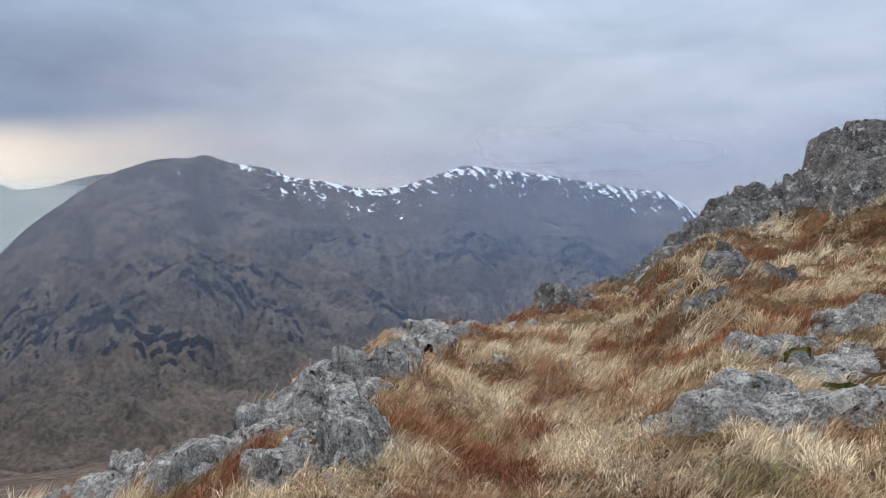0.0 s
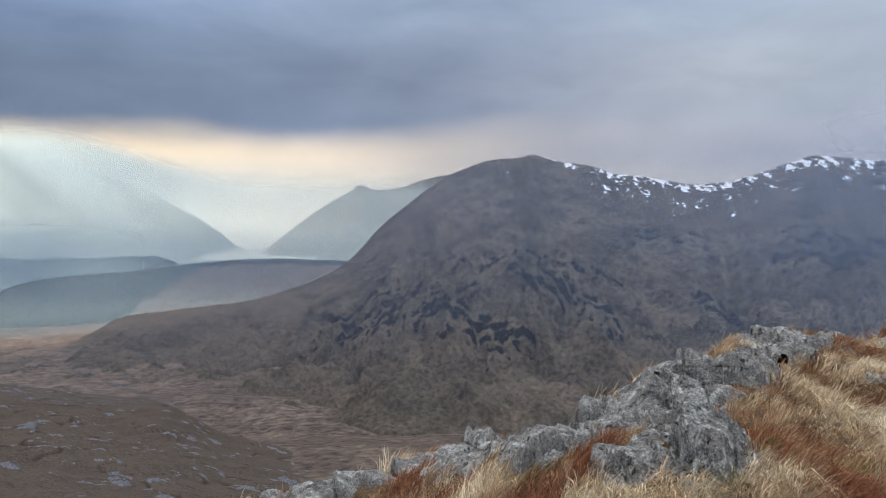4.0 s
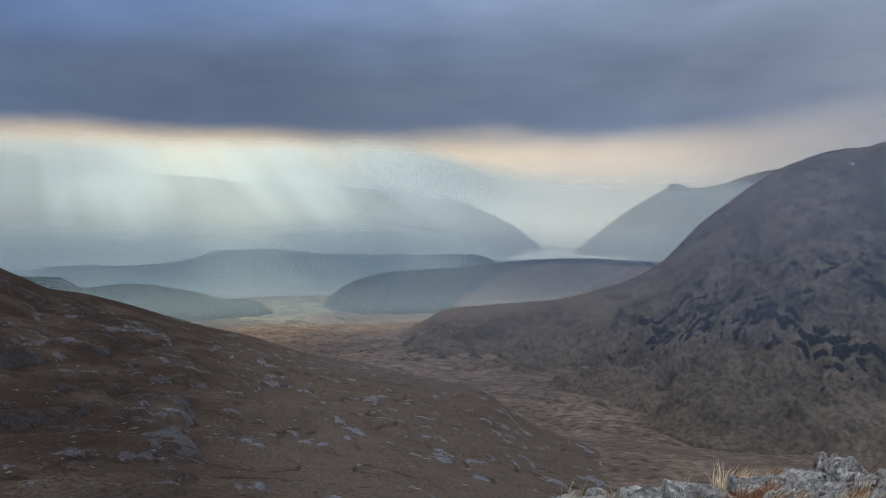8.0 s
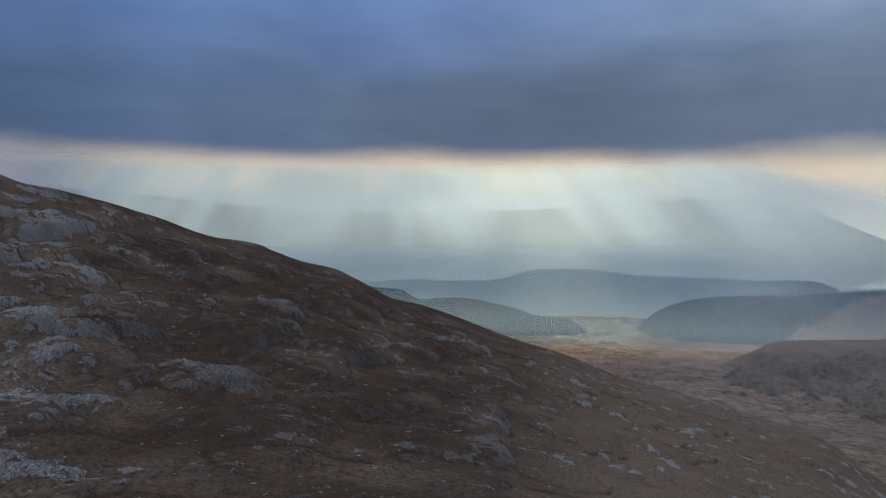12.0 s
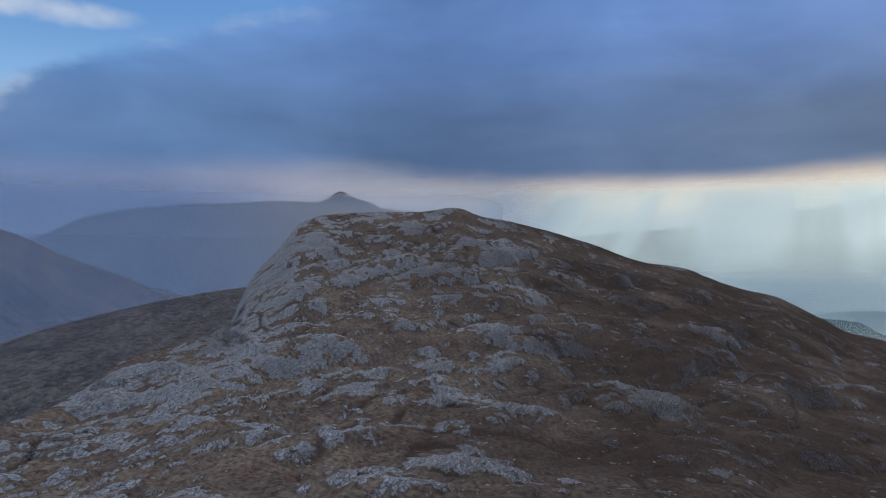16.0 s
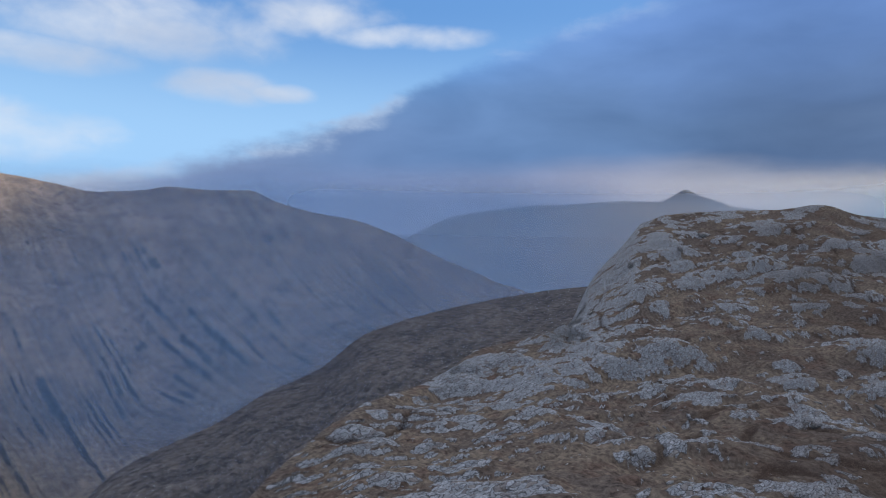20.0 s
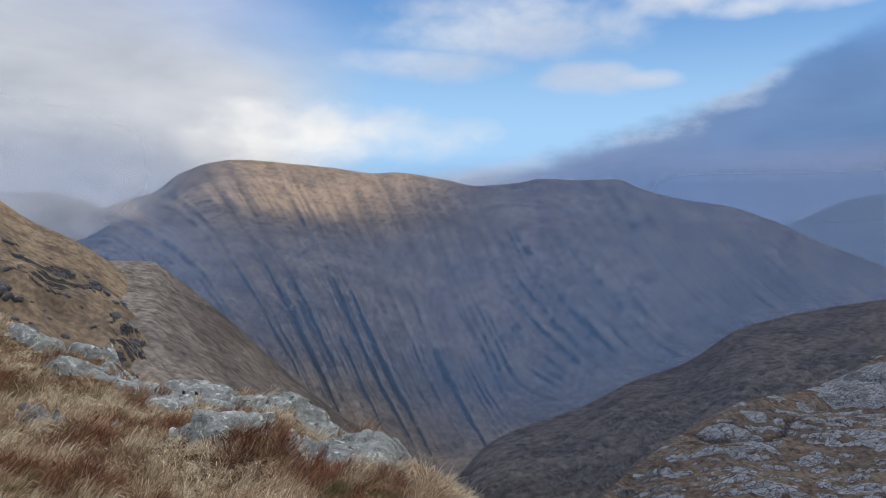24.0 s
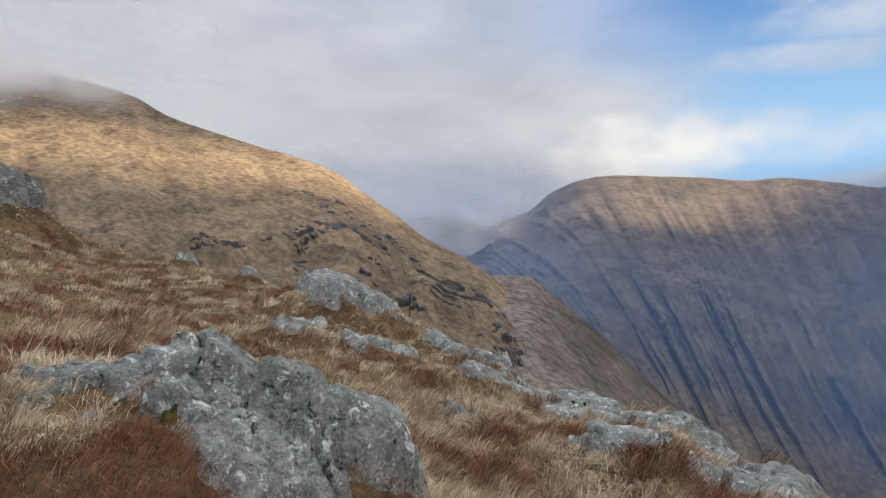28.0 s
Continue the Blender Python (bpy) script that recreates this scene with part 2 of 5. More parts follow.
M_MOUNTAIN = moor("mountain_grass_and_crag", (0.080, 0.070, 0.058), (0.118, 0.100, 0.080), (0.050, 0.045, 0.040), (0.036, 0.039, 0.046), 0.4, 120, 7.0, True, 1.0, 0.5, mapped=True)
M_VALLEY = moor("valley_bog", (0.104, 0.084, 0.072), (0.146, 0.116, 0.095), (0.072, 0.058, 0.052), (0.09, 0.085, 0.085), 0.15, 90, 11)
M_HILL = moor("slabby_moor", (0.061, 0.051, 0.046), (0.092, 0.076, 0.063), (0.062, 0.044, 0.037), (0.268, 0.282, 0.316), 1.0, 22, 1.3, False, 1.0, 0.66, 2.0, True)
M_CORRIE = moor("pale_slope", (0.146, 0.126, 0.111), (0.182, 0.156, 0.134), (0.106, 0.091, 0.081), (0.09, 0.088, 0.086), 0.30, 46, 5, False, 0.9)
M_SLOPE = moor("brown_slope", (0.051, 0.045, 0.042), (0.069, 0.060, 0.054), (0.035, 0.032, 0.030), (0.10, 0.10, 0.105), 0.34, 60, 6)
M_RIDGE = moor("ridge_grass", (0.118, 0.098, 0.080), (0.155, 0.125, 0.098), (0.085, 0.071, 0.061), (0.068, 0.067, 0.068), 0.42, 90, 8, False, 0.9, 0.34)
M_GOLD = moor("straw_hill", (0.156, 0.118, 0.083), (0.205, 0.156, 0.105), (0.086, 0.066, 0.053), (0.078, 0.076, 0.078), 0.62, 50, 3.5, False, 0.9, 0.45, 5.0, True)
M_FAR = moor("far_hill", (0.10, 0.09, 0.07), (0.13, 0.11, 0.08), (0.07, 0.07, 0.06), (0.12, 0.12, 0.12), 0.3, 300, 40)
M_FOREST = moor("conifer_forest", (0.014, 0.022, 0.024), (0.019, 0.028, 0.029), (0.010, 0.016, 0.018), (0.150, 0.105, 0.080), 0.1, 120, 12, False, 1.0, mapped=True)
M_SOIL = moor("turf", (0.085, 0.055, 0.030), (0.13, 0.088, 0.048), (0.055, 0.030, 0.018), (0.07, 0.06, 0.045), 0.05, 1.6, 0.10, False, 0.7)


# ---- sheets of land, in steps of azimuth and distance ----
LAND = {}


def grid_mesh(name, P, mat, attr=None):
    LAND[name] = P
    na, nr = P.shape[:2]
    me = bpy.data.meshes.new(name)
    idx = np.arange(na * nr).reshape(na, nr)
    f = np.stack([idx[:-1, :-1], idx[:-1, 1:], idx[1:, 1:], idx[1:, :-1]], -1).reshape(-1, 4)
    me.vertices.add(na * nr)
    me.vertices.foreach_set("co", P.reshape(-1).astype(np.float32))
    me.loops.add(f.size)
    me.loops.foreach_set("vertex_index", f.reshape(-1)[::1].astype(np.int32))
    me.polygons.add(len(f))
    me.polygons.foreach_set("loop_start", np.arange(0, f.size, 4, dtype=np.int32))
    me.update(calc_edges=True)
    me.polygons.foreach_set("use_smooth", np.ones(len(f), bool))
    for key, values in (attr or {}).items():
        me.attributes.new(key, "FLOAT", "POINT").data.foreach_set("value", values.reshape(-1).astype(np.float32))
    me.materials.append(mat)
    me.validate()
    return new(name, me)


def knots(rows):
    """A smooth line through rows that begin with the azimuth: (azimuth, column) gives its height there."""
    k = np.array(sorted(rows), float)
    x = k[:, 0]

    def value(a, c):
        y = k[:, c]
        d = np.diff(y) / np.diff(x)
        m = np.concatenate([[d[0]], np.where(d[1:] * d[:-1] > 0, 2 * d[1:] * d[:-1] / np.where(d[1:] + d[:-1] == 0, 1, d[1:] + d[:-1]), 0), [d[-1]]])
        q = np.clip(np.asarray(a, float), x[0], x[-1])
        i = np.clip(np.searchsorted(x, q, side="right") - 1, 0, len(x) - 2)
        h = x[i + 1] - x[i]
        t = (q - x[i]) / h
        return (2 * t ** 3 - 3 * t ** 2 + 1) * y[i] + (t ** 3 - 2 * t ** 2 + t) * h * m[i] + (3 * t ** 2 - 2 * t ** 3) * y[i + 1] + (t ** 3 - t ** 2) * h * m[i + 1]

    return value


def ledges(x, y, size, steps=4.0):
    """Noise broken into treads and short cliffs."""
    n = fbm(x / size, y / size, 5) * steps
    k = np.floor(n)
    return (k + smooth(0.45, 1.0, n - k)) / steps


def massif(name, mat, crest, foot, step=0.1, rows=140, bend=1.0, gully=(0, 40, 1.0, 0.0), lumps=((0, 100),), crags=(), bulges=(), edge=0.25, back=0.55, back_rows=14, snow=None, heath_dark=None, seed=0, bare=None, relief=None):
    """Land that climbs from a foot line to a crest line. crest, foot: rows of azimuth, elevation, distance.
    gully: depth, spacing, run, slant; lumps, crags: pairs of height and size in metres; bulges: azimuth, rise from 0 to 1, their widths, height.
    edge: how much of the lumps reaches the crest."""
    fc, ff = knots(crest), knots(foot)
    a0, a1 = min(r[0] for r in crest), max(r[0] for r in crest)
    A = np.arange(a0, a1 + step / 2, step)[:, None]
    s = np.linspace(0, 1, rows)[None, :]
    rc, ec, rf, ef = fc(A, 2), fc(A, 1), ff(A, 2), ff(A, 1)
    r = rf * (rc / rf) ** s
    e = ef + (ec - ef) * s ** bend
    z = r * np.tan(np.radians(e))
    t = np.linspace(0, 1, back_rows + 1)[None, 1:]
    far = 0.35 * rc
    r = np.concatenate([0.93 * rf, r, rc + far * t], 1)
    z = np.concatenate([rf * np.tan(np.radians(ef)) - 0.10 * rf, z, rc * np.tan(np.radians(ec)) - back * far * t ** 1.2], 1)
    S = np.concatenate([0 * A - 0.05, s + 0 * A, 1 + t + 0 * A], 1)
    x, y = -r * np.sin(np.radians(A)), r * np.cos(np.radians(A))
    keep = np.where(S <= 1, edge + (1 - edge) * (1 - smooth(0.6, 1.0, S)), edge) * smooth(-0.05, 0.12, S)
    for k, (h, size) in enumerate(lumps):
        z = z + keep * h * fbm(x / size + seed + 3 * k, y / size - seed, 5)
    for k, (h, size) in enumerate(crags):
        z = z + keep * h * ledges(x + 40 * seed, y + 9 * k, size)
    for ba, bs, wa, ws, h in bulges:
        z = z + keep * h * np.exp(-((A - ba) / wa) ** 2 - ((S - bs) / ws) ** 2)
    d, gap, run, slant = gully
    gully_dark = 0 * z
    if d:
        warp = 0.13 * fbm(x / (gap * 4) + seed, y / (gap * 4), 4)
        u = (np.radians(A - a0) * rc.mean() + slant * (1 - S) * rc.mean() * 0.35) / gap + warp
        cut = ridged(u + seed, S * run + warp, 3) + 0.4 * ridged(u * 2.7, S * run * 2, 2)
        much = smooth(0.02, 0.4, S) * (0.75 + 0.7 * fbm(x / (gap * 5) - seed, y / (gap * 5), 2))
        z = z + keep * much * d * cut
        # darkness painted along the gully floors, which shading alone leaves faint
        gully_dark = 0.36 * np.clip(much, 0, 1) * smooth(0.20, 0.62, cut if d < 0 else -cut + 0.35) * (0.4 + 0.6 * smooth(1.02, 0.9, S))
    attr = {"heath_dark": np.clip(gully_dark + (heath_dark(A + 0 * S, S) if heath_dark else 0), 0, 1)}
    if relief is not None:
        crag = relief(A + 0 * S, S, x, y)
        z = z + keep * crag[0]
        attr["bare"] = crag[1]
        if len(crag) > 2:
            attr["dry"] = crag[2]
    if bare is not None:
        attr["bare"] = bare(A + 0 * S, S)
    if snow is not None:
        attr["snow"] = snow(A + 0 * S, S, x, y, z)
    return grid_mesh(name, np.stack([x, y, z], -1), mat, attr)


# snow lies in streaks under the crest of the high mountain
def streaks(A, S, x, y, z):
    zone = smooth(0.70, 0.97, S) * smooth(29, 20, A) * smooth(-26, -20, A) * (0.62 + 0.38 * smooth(17, 12, A))
    rim = smooth(0.955, 0.985, S) * smooth(1.03, 1.0, S) * smooth(20, 15, A)
    slope = A - 21 * (S - 1)
    along = A + 21 * (S - 1)
    flecks = perlin(slope / 0.42, along / 1.5) + 0.6 * perlin(along / 0.5 + 9, slope / 1.6)
    return np.where(S <= 1.05, -0.20 + 0.22 * zone + 0.32 * zone * flecks + 0.19 * rim * (0.7 + 1.2 * fbm(A / 2.2, S * 14, 3)), -0.3)


def thing(ob, label, category, kind="structure"):
    return tagged(ob, label, category, "", kind)


def crag_bands(zones, high, lean, pale=lambda A, S: 0 * S):
    """Bands of broken cliff on a hillside. zones: azimuth, rise, their half widths; high: metres; lean: how the ledges tilt across the slope."""
    def relief(A, S, x, y):
        zone = 0 * S - 0.22
        for a, q, wa, wq in zones:
            zone = np.maximum(zone, np.exp(-((A - a) / wa) ** 2 - ((S - q - lean * (A - a)) / wq) ** 2) * 1.25 - 0.22)
        ledge = fbm(A / 5.0 + 3, (S - lean * A) * 20, 4, 0.5) + 0.6 * fbm(A / 2.6, (S - lean * A) * 40 + 5, 3, 0.5)
        stand = smooth(-0.05, 0.55, zone + 0.75 * ledge)
        steps = (S - lean * A) * 40 + 2.4 * fbm(A / 6.0, S * 6, 4)
        f = steps - np.floor(steps)
        riser = smooth(0.38, 0.52, f) * smooth(1.0, 0.90, f)
        broken = smooth(-0.25, 0.15, fbm(A / 2.0 + 7, np.floor(steps) * 1.7, 3) + 0.5 * zone)
        dark = (stand * riser * broken * (0.6 + 0.4 * zone) + 0.25 * smooth(0.5, 0.9, zone) * stand) * (0.72 + 1.3 * fbm(x / 30, y / 30, 4, 0.7))
        return high * stand * (0.5 + 0.34 * (smooth(0.40, 1.0, f) - f) + 0.30 * ledge), np.clip(dark, 0, 1), pale(A, S)
    return relief


mountain = massif("mountain", M_MOUNTAIN,
    [(-34, -8, 2100), (-28, -4, 2150), (-24, -2, 2150), (-20.7, -0.05, 2150), (-18.9, 1.26, 2150), (-17.2, 2.24, 2150), (-14.2, 2.63, 2150), (-10.7, 3.2, 2100), (-7.6, 3.8, 2080), (-4.4, 4.16, 2060), (-2.1, 4.48, 2050),
     (-0.3, 4.08, 2040), (2, 3.26, 2020), (3.9, 2.75, 2000), (6.1, 2.56, 2000), (9.3, 3.08, 1990), (11.9, 3.37, 1980), (14.1, 4.09, 1970), (17.1, 4.55, 1960), (18.7, 5.03, 1960), (19.6, 4.8, 1960),
     (21.2, 4.69, 1960), (23.2, 4.25, 1960), (25.1, 3.55, 1960)] +
    [(27, 2.3, 1960), (28.7, 1.05, 1960), (30.7, -0.58, 1950), (33.4, -3.44, 1930), (35.2, -4.58, 1900), (37.9, -5.73, 1880), (41.6, -6.65, 1850), (47.2, -7.06, 1880), (49.9, -7.33, 1900), (52.7, -8.5, 1880), (54.5, -9.4, 1800), (57, -10.2, 1640), (60, -11.2, 1480), (63, -12.9, 1270)],
    [(-34, -14, 900), (0, -17, 850), (15, -18, 800), (28, -17.6, 810), (40, -14.6, 1060), (50.5, -13.0, 1270), (57, -13.4, 1230), (63, -13.6, 1200)],
    0.1, 230, 1.0, (16, 110, 0.7, 0.35), ((30, 420), (5, 50)), ((34, 240), (15, 75), (5, 24)),
    ((21, 0.40, 4.5, 0.09, 34), (13, 0.47, 4, 0.10, 26), (27, 0.55, 4, 0.1, 20), (4, 0.35, 6, 0.08, 18), (-6, 0.5, 4, 0.15, 22)), 0.10, snow=streaks, seed=2,
    relief=crag_bands(((15.5, 0.42, 6.0, 0.075), (19, 0.59, 8.5, 0.07), (31.5, 0.55, 4.5, 0.15), (-3, 0.66, 6.0, 0.10), (4, 0.50, 4, 0.05), (22, 0.31, 5.5, 0.045), (26, 0.40, 4, 0.06), (-12, 0.60, 5, 0.08), (9, 0.75, 3, 0.04)), 36.0, 0.006, lambda A, S: 0.5 * smooth(32, 44, A) + 0.2 * smooth(0.35, 0.1, S)))
thing(mountain, "long brown and grey mountain with snow streaks along its ridge", "mountain")

def domes(x, y, size, steep_to, seed, long=1.7):
    """Ice-worn humps of rock: each climbs gently and breaks off in a short steep face towards the azimuth steep_to. Gives height from 0 to 1."""
    d, q = way(steep_to), way(steep_to + 90)
    wx, wy = x + 0.35 * size * fbm(x / size + seed, y / size, 3), y + 0.35 * size * fbm(x / size, y / size - seed, 3)
    u, v = (wx * d.x + wy * d.y) / size + seed * 3.7, (wx * q.x + wy * q.y) / (size * long) - seed * 1.9
    ui, vi = np.floor(u).astype(int), np.floor(v).astype(int)
    high = np.zeros(x.shape)
    for i in (-1, 0, 1):
        for j in (-1, 0, 1):
            c = CELLS[PERM[(PERM[(ui + i) % 512] + vi + j) % 512]]
            du, dv = u - (ui + i + 0.5 + 0.7 * c[..., 0]), v - (vi + j + 0.5 + 0.7 * c[..., 1])
            climb = smooth(-0.95, 0.15, du) * smooth(0.42, 0.20, du)
            high = np.maximum(high, (0.62 + 0.75 * c[..., 2]) * climb * smooth(0.72, 0.1, np.abs(dv)))
    return high


def bedding(x, y, z, gap, dip, seed):
    """Thin edges of tilted beds of rock: a saw of treads and risers, from 0 to 1."""
    d = way(dip)
    u = (x * d.x + y * d.y) / gap + 1.1 * fbm(x / (gap * 6) + seed, y / (gap * 6), 4) + 0.22 * z / gap
    k = np.floor(u)
    f = u - k
    return smooth(0.0, 0.84, f) * smooth(1.0, 0.86, f) * (0.5 + CELLS[PERM[k.astype(int) % 512], 3])


POOLS = [(117.4, 0.31, 1.5, 1.2), (113.4, 0.115, 1.0, 0.7), (120.6, 0.335, 1.2, 0.8), (102.0, 0.56, 4.5, 2.6), (135.9, 0.20, 0.9, 0.5)]


def rocky_land():
    """One sweep of slabby moor: a near knoll, a dip, and a rocky hill with a steep side behind it."""
    fc = knots([(12, -27, 380), (24, -23, 480), (34, -19.6, 560), (43, -17.0, 640), (48, -13.9, 780), (52.5, -12.9, 860), (57.8, -11.6, 900), (61.8, -10.75, 930), (66, -9.25, 950), (70.4, -8, 950), (75, -6.3, 930), (78.3, -5.25, 900), (80, -4.9, 880), (82, -3.85, 860), (84.4, -2.62, 840),
        (87.5, -1.8, 810), (91, -0.5, 780), (93.9, 0, 760), (98, 1.4, 720), (102.9, 2.9, 680), (106.8, 3.7, 650)] +
        [(108.8, 4.4, 640), (112.2, 4.15, 630), (118.9, 3.85, 600), (121.5, 3, 575), (123, 1.3, 550), (125.5, -1.7, 500), (126.3, -3.6, 465), (127.2, -5.2, 410), (128.6, -5.75, 350), (131, -6.4, 310), (134, -7.2, 285), (138, -9.8, 240), (143, -11.4, 200), (147, -14, 170), (152.3, -18.3, 130), (156, -23, 100), (160, -29, 90)])
    fm = knots([(12, -30, 200), (30, -26, 240), (43, -22, 270), (55, -19, 280), (66, -16.5, 280), (75, -14.2, 290), (85, -11.6, 300), (95, -9.5, 300), (105, -8.0, 290), (112, -7.6, 280), (118, -7.9, 270), (123, -8.6, 260), (126.5, -9.6, 235), (129, -10.4, 215), (134, -13, 180), (143, -16.6, 130), (152, -22.3, 98), (160, -31, 80)])
    ff = knots([(12, -33, 90), (43, -27, 95), (66, -24.5, 90), (80, -23.5, 85), (95, -22.5, 80), (110, -21.5, 72), (140, -22.5, 70), (150, -25.5, 70), (160, -33, 70)])
    A = np.arange(12, 158.01, 0.125)[:, None]
    s = np.linspace(0, 1, 350)[None, :]
    w0, w1, w2 = (2 * s - 1) * (s - 1), 4 * s * (1 - s), s * (2 * s - 1)
    r = np.exp(w0 * np.log(ff(A, 2)) + w1 * np.log(fm(A, 2)) + w2 * np.log(fc(A, 2)))
    e = w0 * ff(A, 1) + w1 * fm(A, 1) + w2 * fc(A, 1)
    z = r * np.tan(np.radians(e))
    t = np.linspace(0, 1, 13)[None, 1:]
    rc, zc = r[:, -1:], z[:, -1:]
    r = np.concatenate([0.9 * r[:, :1], r, rc * (1 + 0.35 * t)], 1)
    z = np.concatenate([z[:, :1] - 0.1 * r[:, :1], z, zc - 0.30 * 0.35 * rc * t ** 1.2 * (1 + 1.4 * smooth(119, 124, A))], 1)
    S = np.concatenate([0 * A - 0.02, s + 0 * A, 1 + t + 0 * A], 1)
    AA = A + 0 * S
    x, y = -r * np.sin(np.radians(A)), r * np.cos(np.radians(A))
    z0 = z.copy()
    keep = (0.16 + 0.84 * smooth(1.0, 0.86, S)) * smooth(-0.02, 0.03, S)
    slabby = smooth(86, 118, AA)
    near = smooth(330, 130, r)
    big = domes(x, y, 46.0, 338, 3) * (0.45 + 0.55 * smooth(60, 90, AA))
    mid = domes(x, y, 17.0, 335, 8)
    small = domes(x, y, 6.5, 340, 12)
    tiny = domes(x, y, 2.6, 342, 15)
    rise = 9.0 * big * (1 - 0.60 * near) + 4.6 * mid * (1 - 0.42 * near) * (0.6 + 0.4 * slabby) + (1.5 * small + 0.5 * tiny) * (0.35 + 0.65 * slabby)
    z = z + keep * (rise - 3.2 + 5.0 * fbm(x / 120 + 11, y / 120, 4) * (1 - 0.6 * near) + 0.8 * fbm(x / 16, y / 16 + 4, 4))
    where = fbm(x / 30 + 2, y / 30, 4) + 0.7 * fbm(x / 7, y / 7 + 5, 3)
    top = 0.5 * big + 0.75 * mid + 0.55 * small
    bare = top - 0.82 + 0.75 * where + 0.05 * slabby * near + 0.20 * smooth(0.55, 0.9, S) * smooth(96, 114, AA) - 0.10 * (1 - slabby) - 0.36 * smooth(136, 148, AA) + 0.14 * fbm(x / 2.6, y / 2.6 + 6, 3)
    rock = smooth(-0.06, 0.14, bare)
    beds = bedding(x, y, z, 1.5 + 1.5 * (1 - near), 342, 4)
    z = z + keep * rock * ((0.20 + 0.5 * (1 - near)) * beds + 0.15 * fbm(x / 2.2, y / 2.2, 4)) + keep * (1 - rock) * 0.12 * fbm(x / 1.1, y / 1.1, 3)
    # peat hags: narrow dark channels between the humps
    hag = smooth(0.055, 0.0, np.abs(perlin(x / 34 + 3, y / 34 + 0.6 * perlin(x / 60, y / 60)))) * (1 - rock) * smooth(0.2, 0.5, fbm(x / 70, y / 70 + 8, 2) + 0.35)
    z = z - 0.7 * keep * hag
    wells = []
    for a, at, wide, deep in POOLS:
        i, j = int(round((a - 12) / 0.125)), 1 + int(at * 349)
        px, py = float(x[i, j]), float(y[i, j])
        ca, sa = math.cos(radians(a)), math.sin(radians(a))
        u, v = (x - px) * ca + (y - py) * sa, -(x - px) * sa + (y - py) * ca
        d = np.sqrt((u / wide) ** 2 + (v / deep) ** 2)
        level = float(z[i - 3:i + 4, j - 3:j + 4].min()) - 0.1
        f = smooth(2.6, 1.0, d) * (1 - 0.5 * smooth(0, deep * 2, v))
        z = z * (1 - f) + np.minimum(z, level - 0.25 * smooth(1.1, 0.7, d) + 0.35 * smooth(1.0, 2.6, d)) * f
        rock, hag = rock * (1 - smooth(2.2, 1.2, d)), np.maximum(hag, smooth(2.3, 1.3, d))
        wells.append((px, py, level - 0.08, a, wide, deep))
    dy_, dx_ = np.gradient(z, axis=1), np.gradient(r + 0 * z, axis=1)
    face = smooth(0.75, 1.5, np.abs(np.gradient(z, axis=0)) / (np.radians(0.125) * r) + np.maximum(dy_ / np.maximum(dx_, 1e-3), 0))
    # between azimuths 58 and 124 the cloud's shade is put into the ground colour
    ob = grid_mesh("rocky_hill", np.stack([x, y, z], -1), M_HILL, {"bare": np.clip(rock + 0.8 * face, 0, 1), "heath_dark": np.clip(hag + smooth(124, 100, AA) * smooth(58, 78, AA) * (0.40 + 0.5 * smooth(108, 92, AA) + 0.9 * fbm(x / 60, y / 60, 4)), 0, 1), "dry": 0.75 * smooth(80, 60, AA) * (0.9 + 0.8 * fbm(x / 40, y / 40, 3))})
    return ob, wells


hill, WELLS = rocky_land()
thing(hill, "rocky hill of grey slabs and brown grass with a steep side", "hill")

shoulder = massif("hill_shoulder", M_SLOPE,
    [(122, -1.6, 980), (126, -1.95, 980), (131.9, -2.9, 940), (138.3, -4.4, 880), (143.3, -6.1, 820), (147.3, -9, 740), (150.7, -10.5, 690), (154.9, -12.85, 620), (162, -15.9, 540), (166, -20, 480)],
    [(122, -16, 300), (140, -20, 250), (166, -24, 240)], 0.1, 110, 1.0, (-4, 30, 0.4, -1.6), ((6, 90), (1.0, 20)), ((5, 50),), (), 0.1, seed=21)
thing(shoulder, "dull brown grassy shoulder falling into a glen", "hillside")

ridge = massif("ridge", M_RIDGE,
    [(128, -3.5, 1750), (131.5, -2.1, 1720), (132.5, -1.84, 1700), (134.3, -1.1, 1680), (138.1, 0.44, 1640), (141.6, 2.08, 1600), (144.1, 2.93, 1560), (148.4, 3.69, 1520), (150.6, 4.3, 1500), (152.8, 5.1, 1490), (155.9, 5.0, 1480), (158.5, 5.1, 1470), (160.5, 4.75, 1460),
     (163.7, 4.45, 1450), (166.5, 4.9, 1440), (170.2, 5.35, 1430), (172.4, 5.22, 1420), (175.1, 5.5, 1410)] +
    [(178.1, 5.7, 1400), (182.3, 5.88, 1390), (184.3, 5.66, 1390), (187, 4.6, 1400), (188.9, 3.05, 1400), (191.4, 2.2, 1400), (193.4, 0.8, 1400), (197, -1, 1400), (203, -3, 1400)],
    [(128, -7, 1000), (140, -8, 900), (148, -11, 800), (156, -15, 660), (162, -20.5, 515), (170, -19.5, 530), (178, -14.5, 560), (186, -8.5, 610), (194, -5.4, 660), (203, -5, 700)],
    0.1, 220, 1.22, (-11, 46, 0.3, 0.75), ((9, 300), (2.5, 50)), ((3, 130),), (), 0.10, seed=5)
thing(ridge, "long grassy ridge with ribbed gullies in blue shade", "mountain")

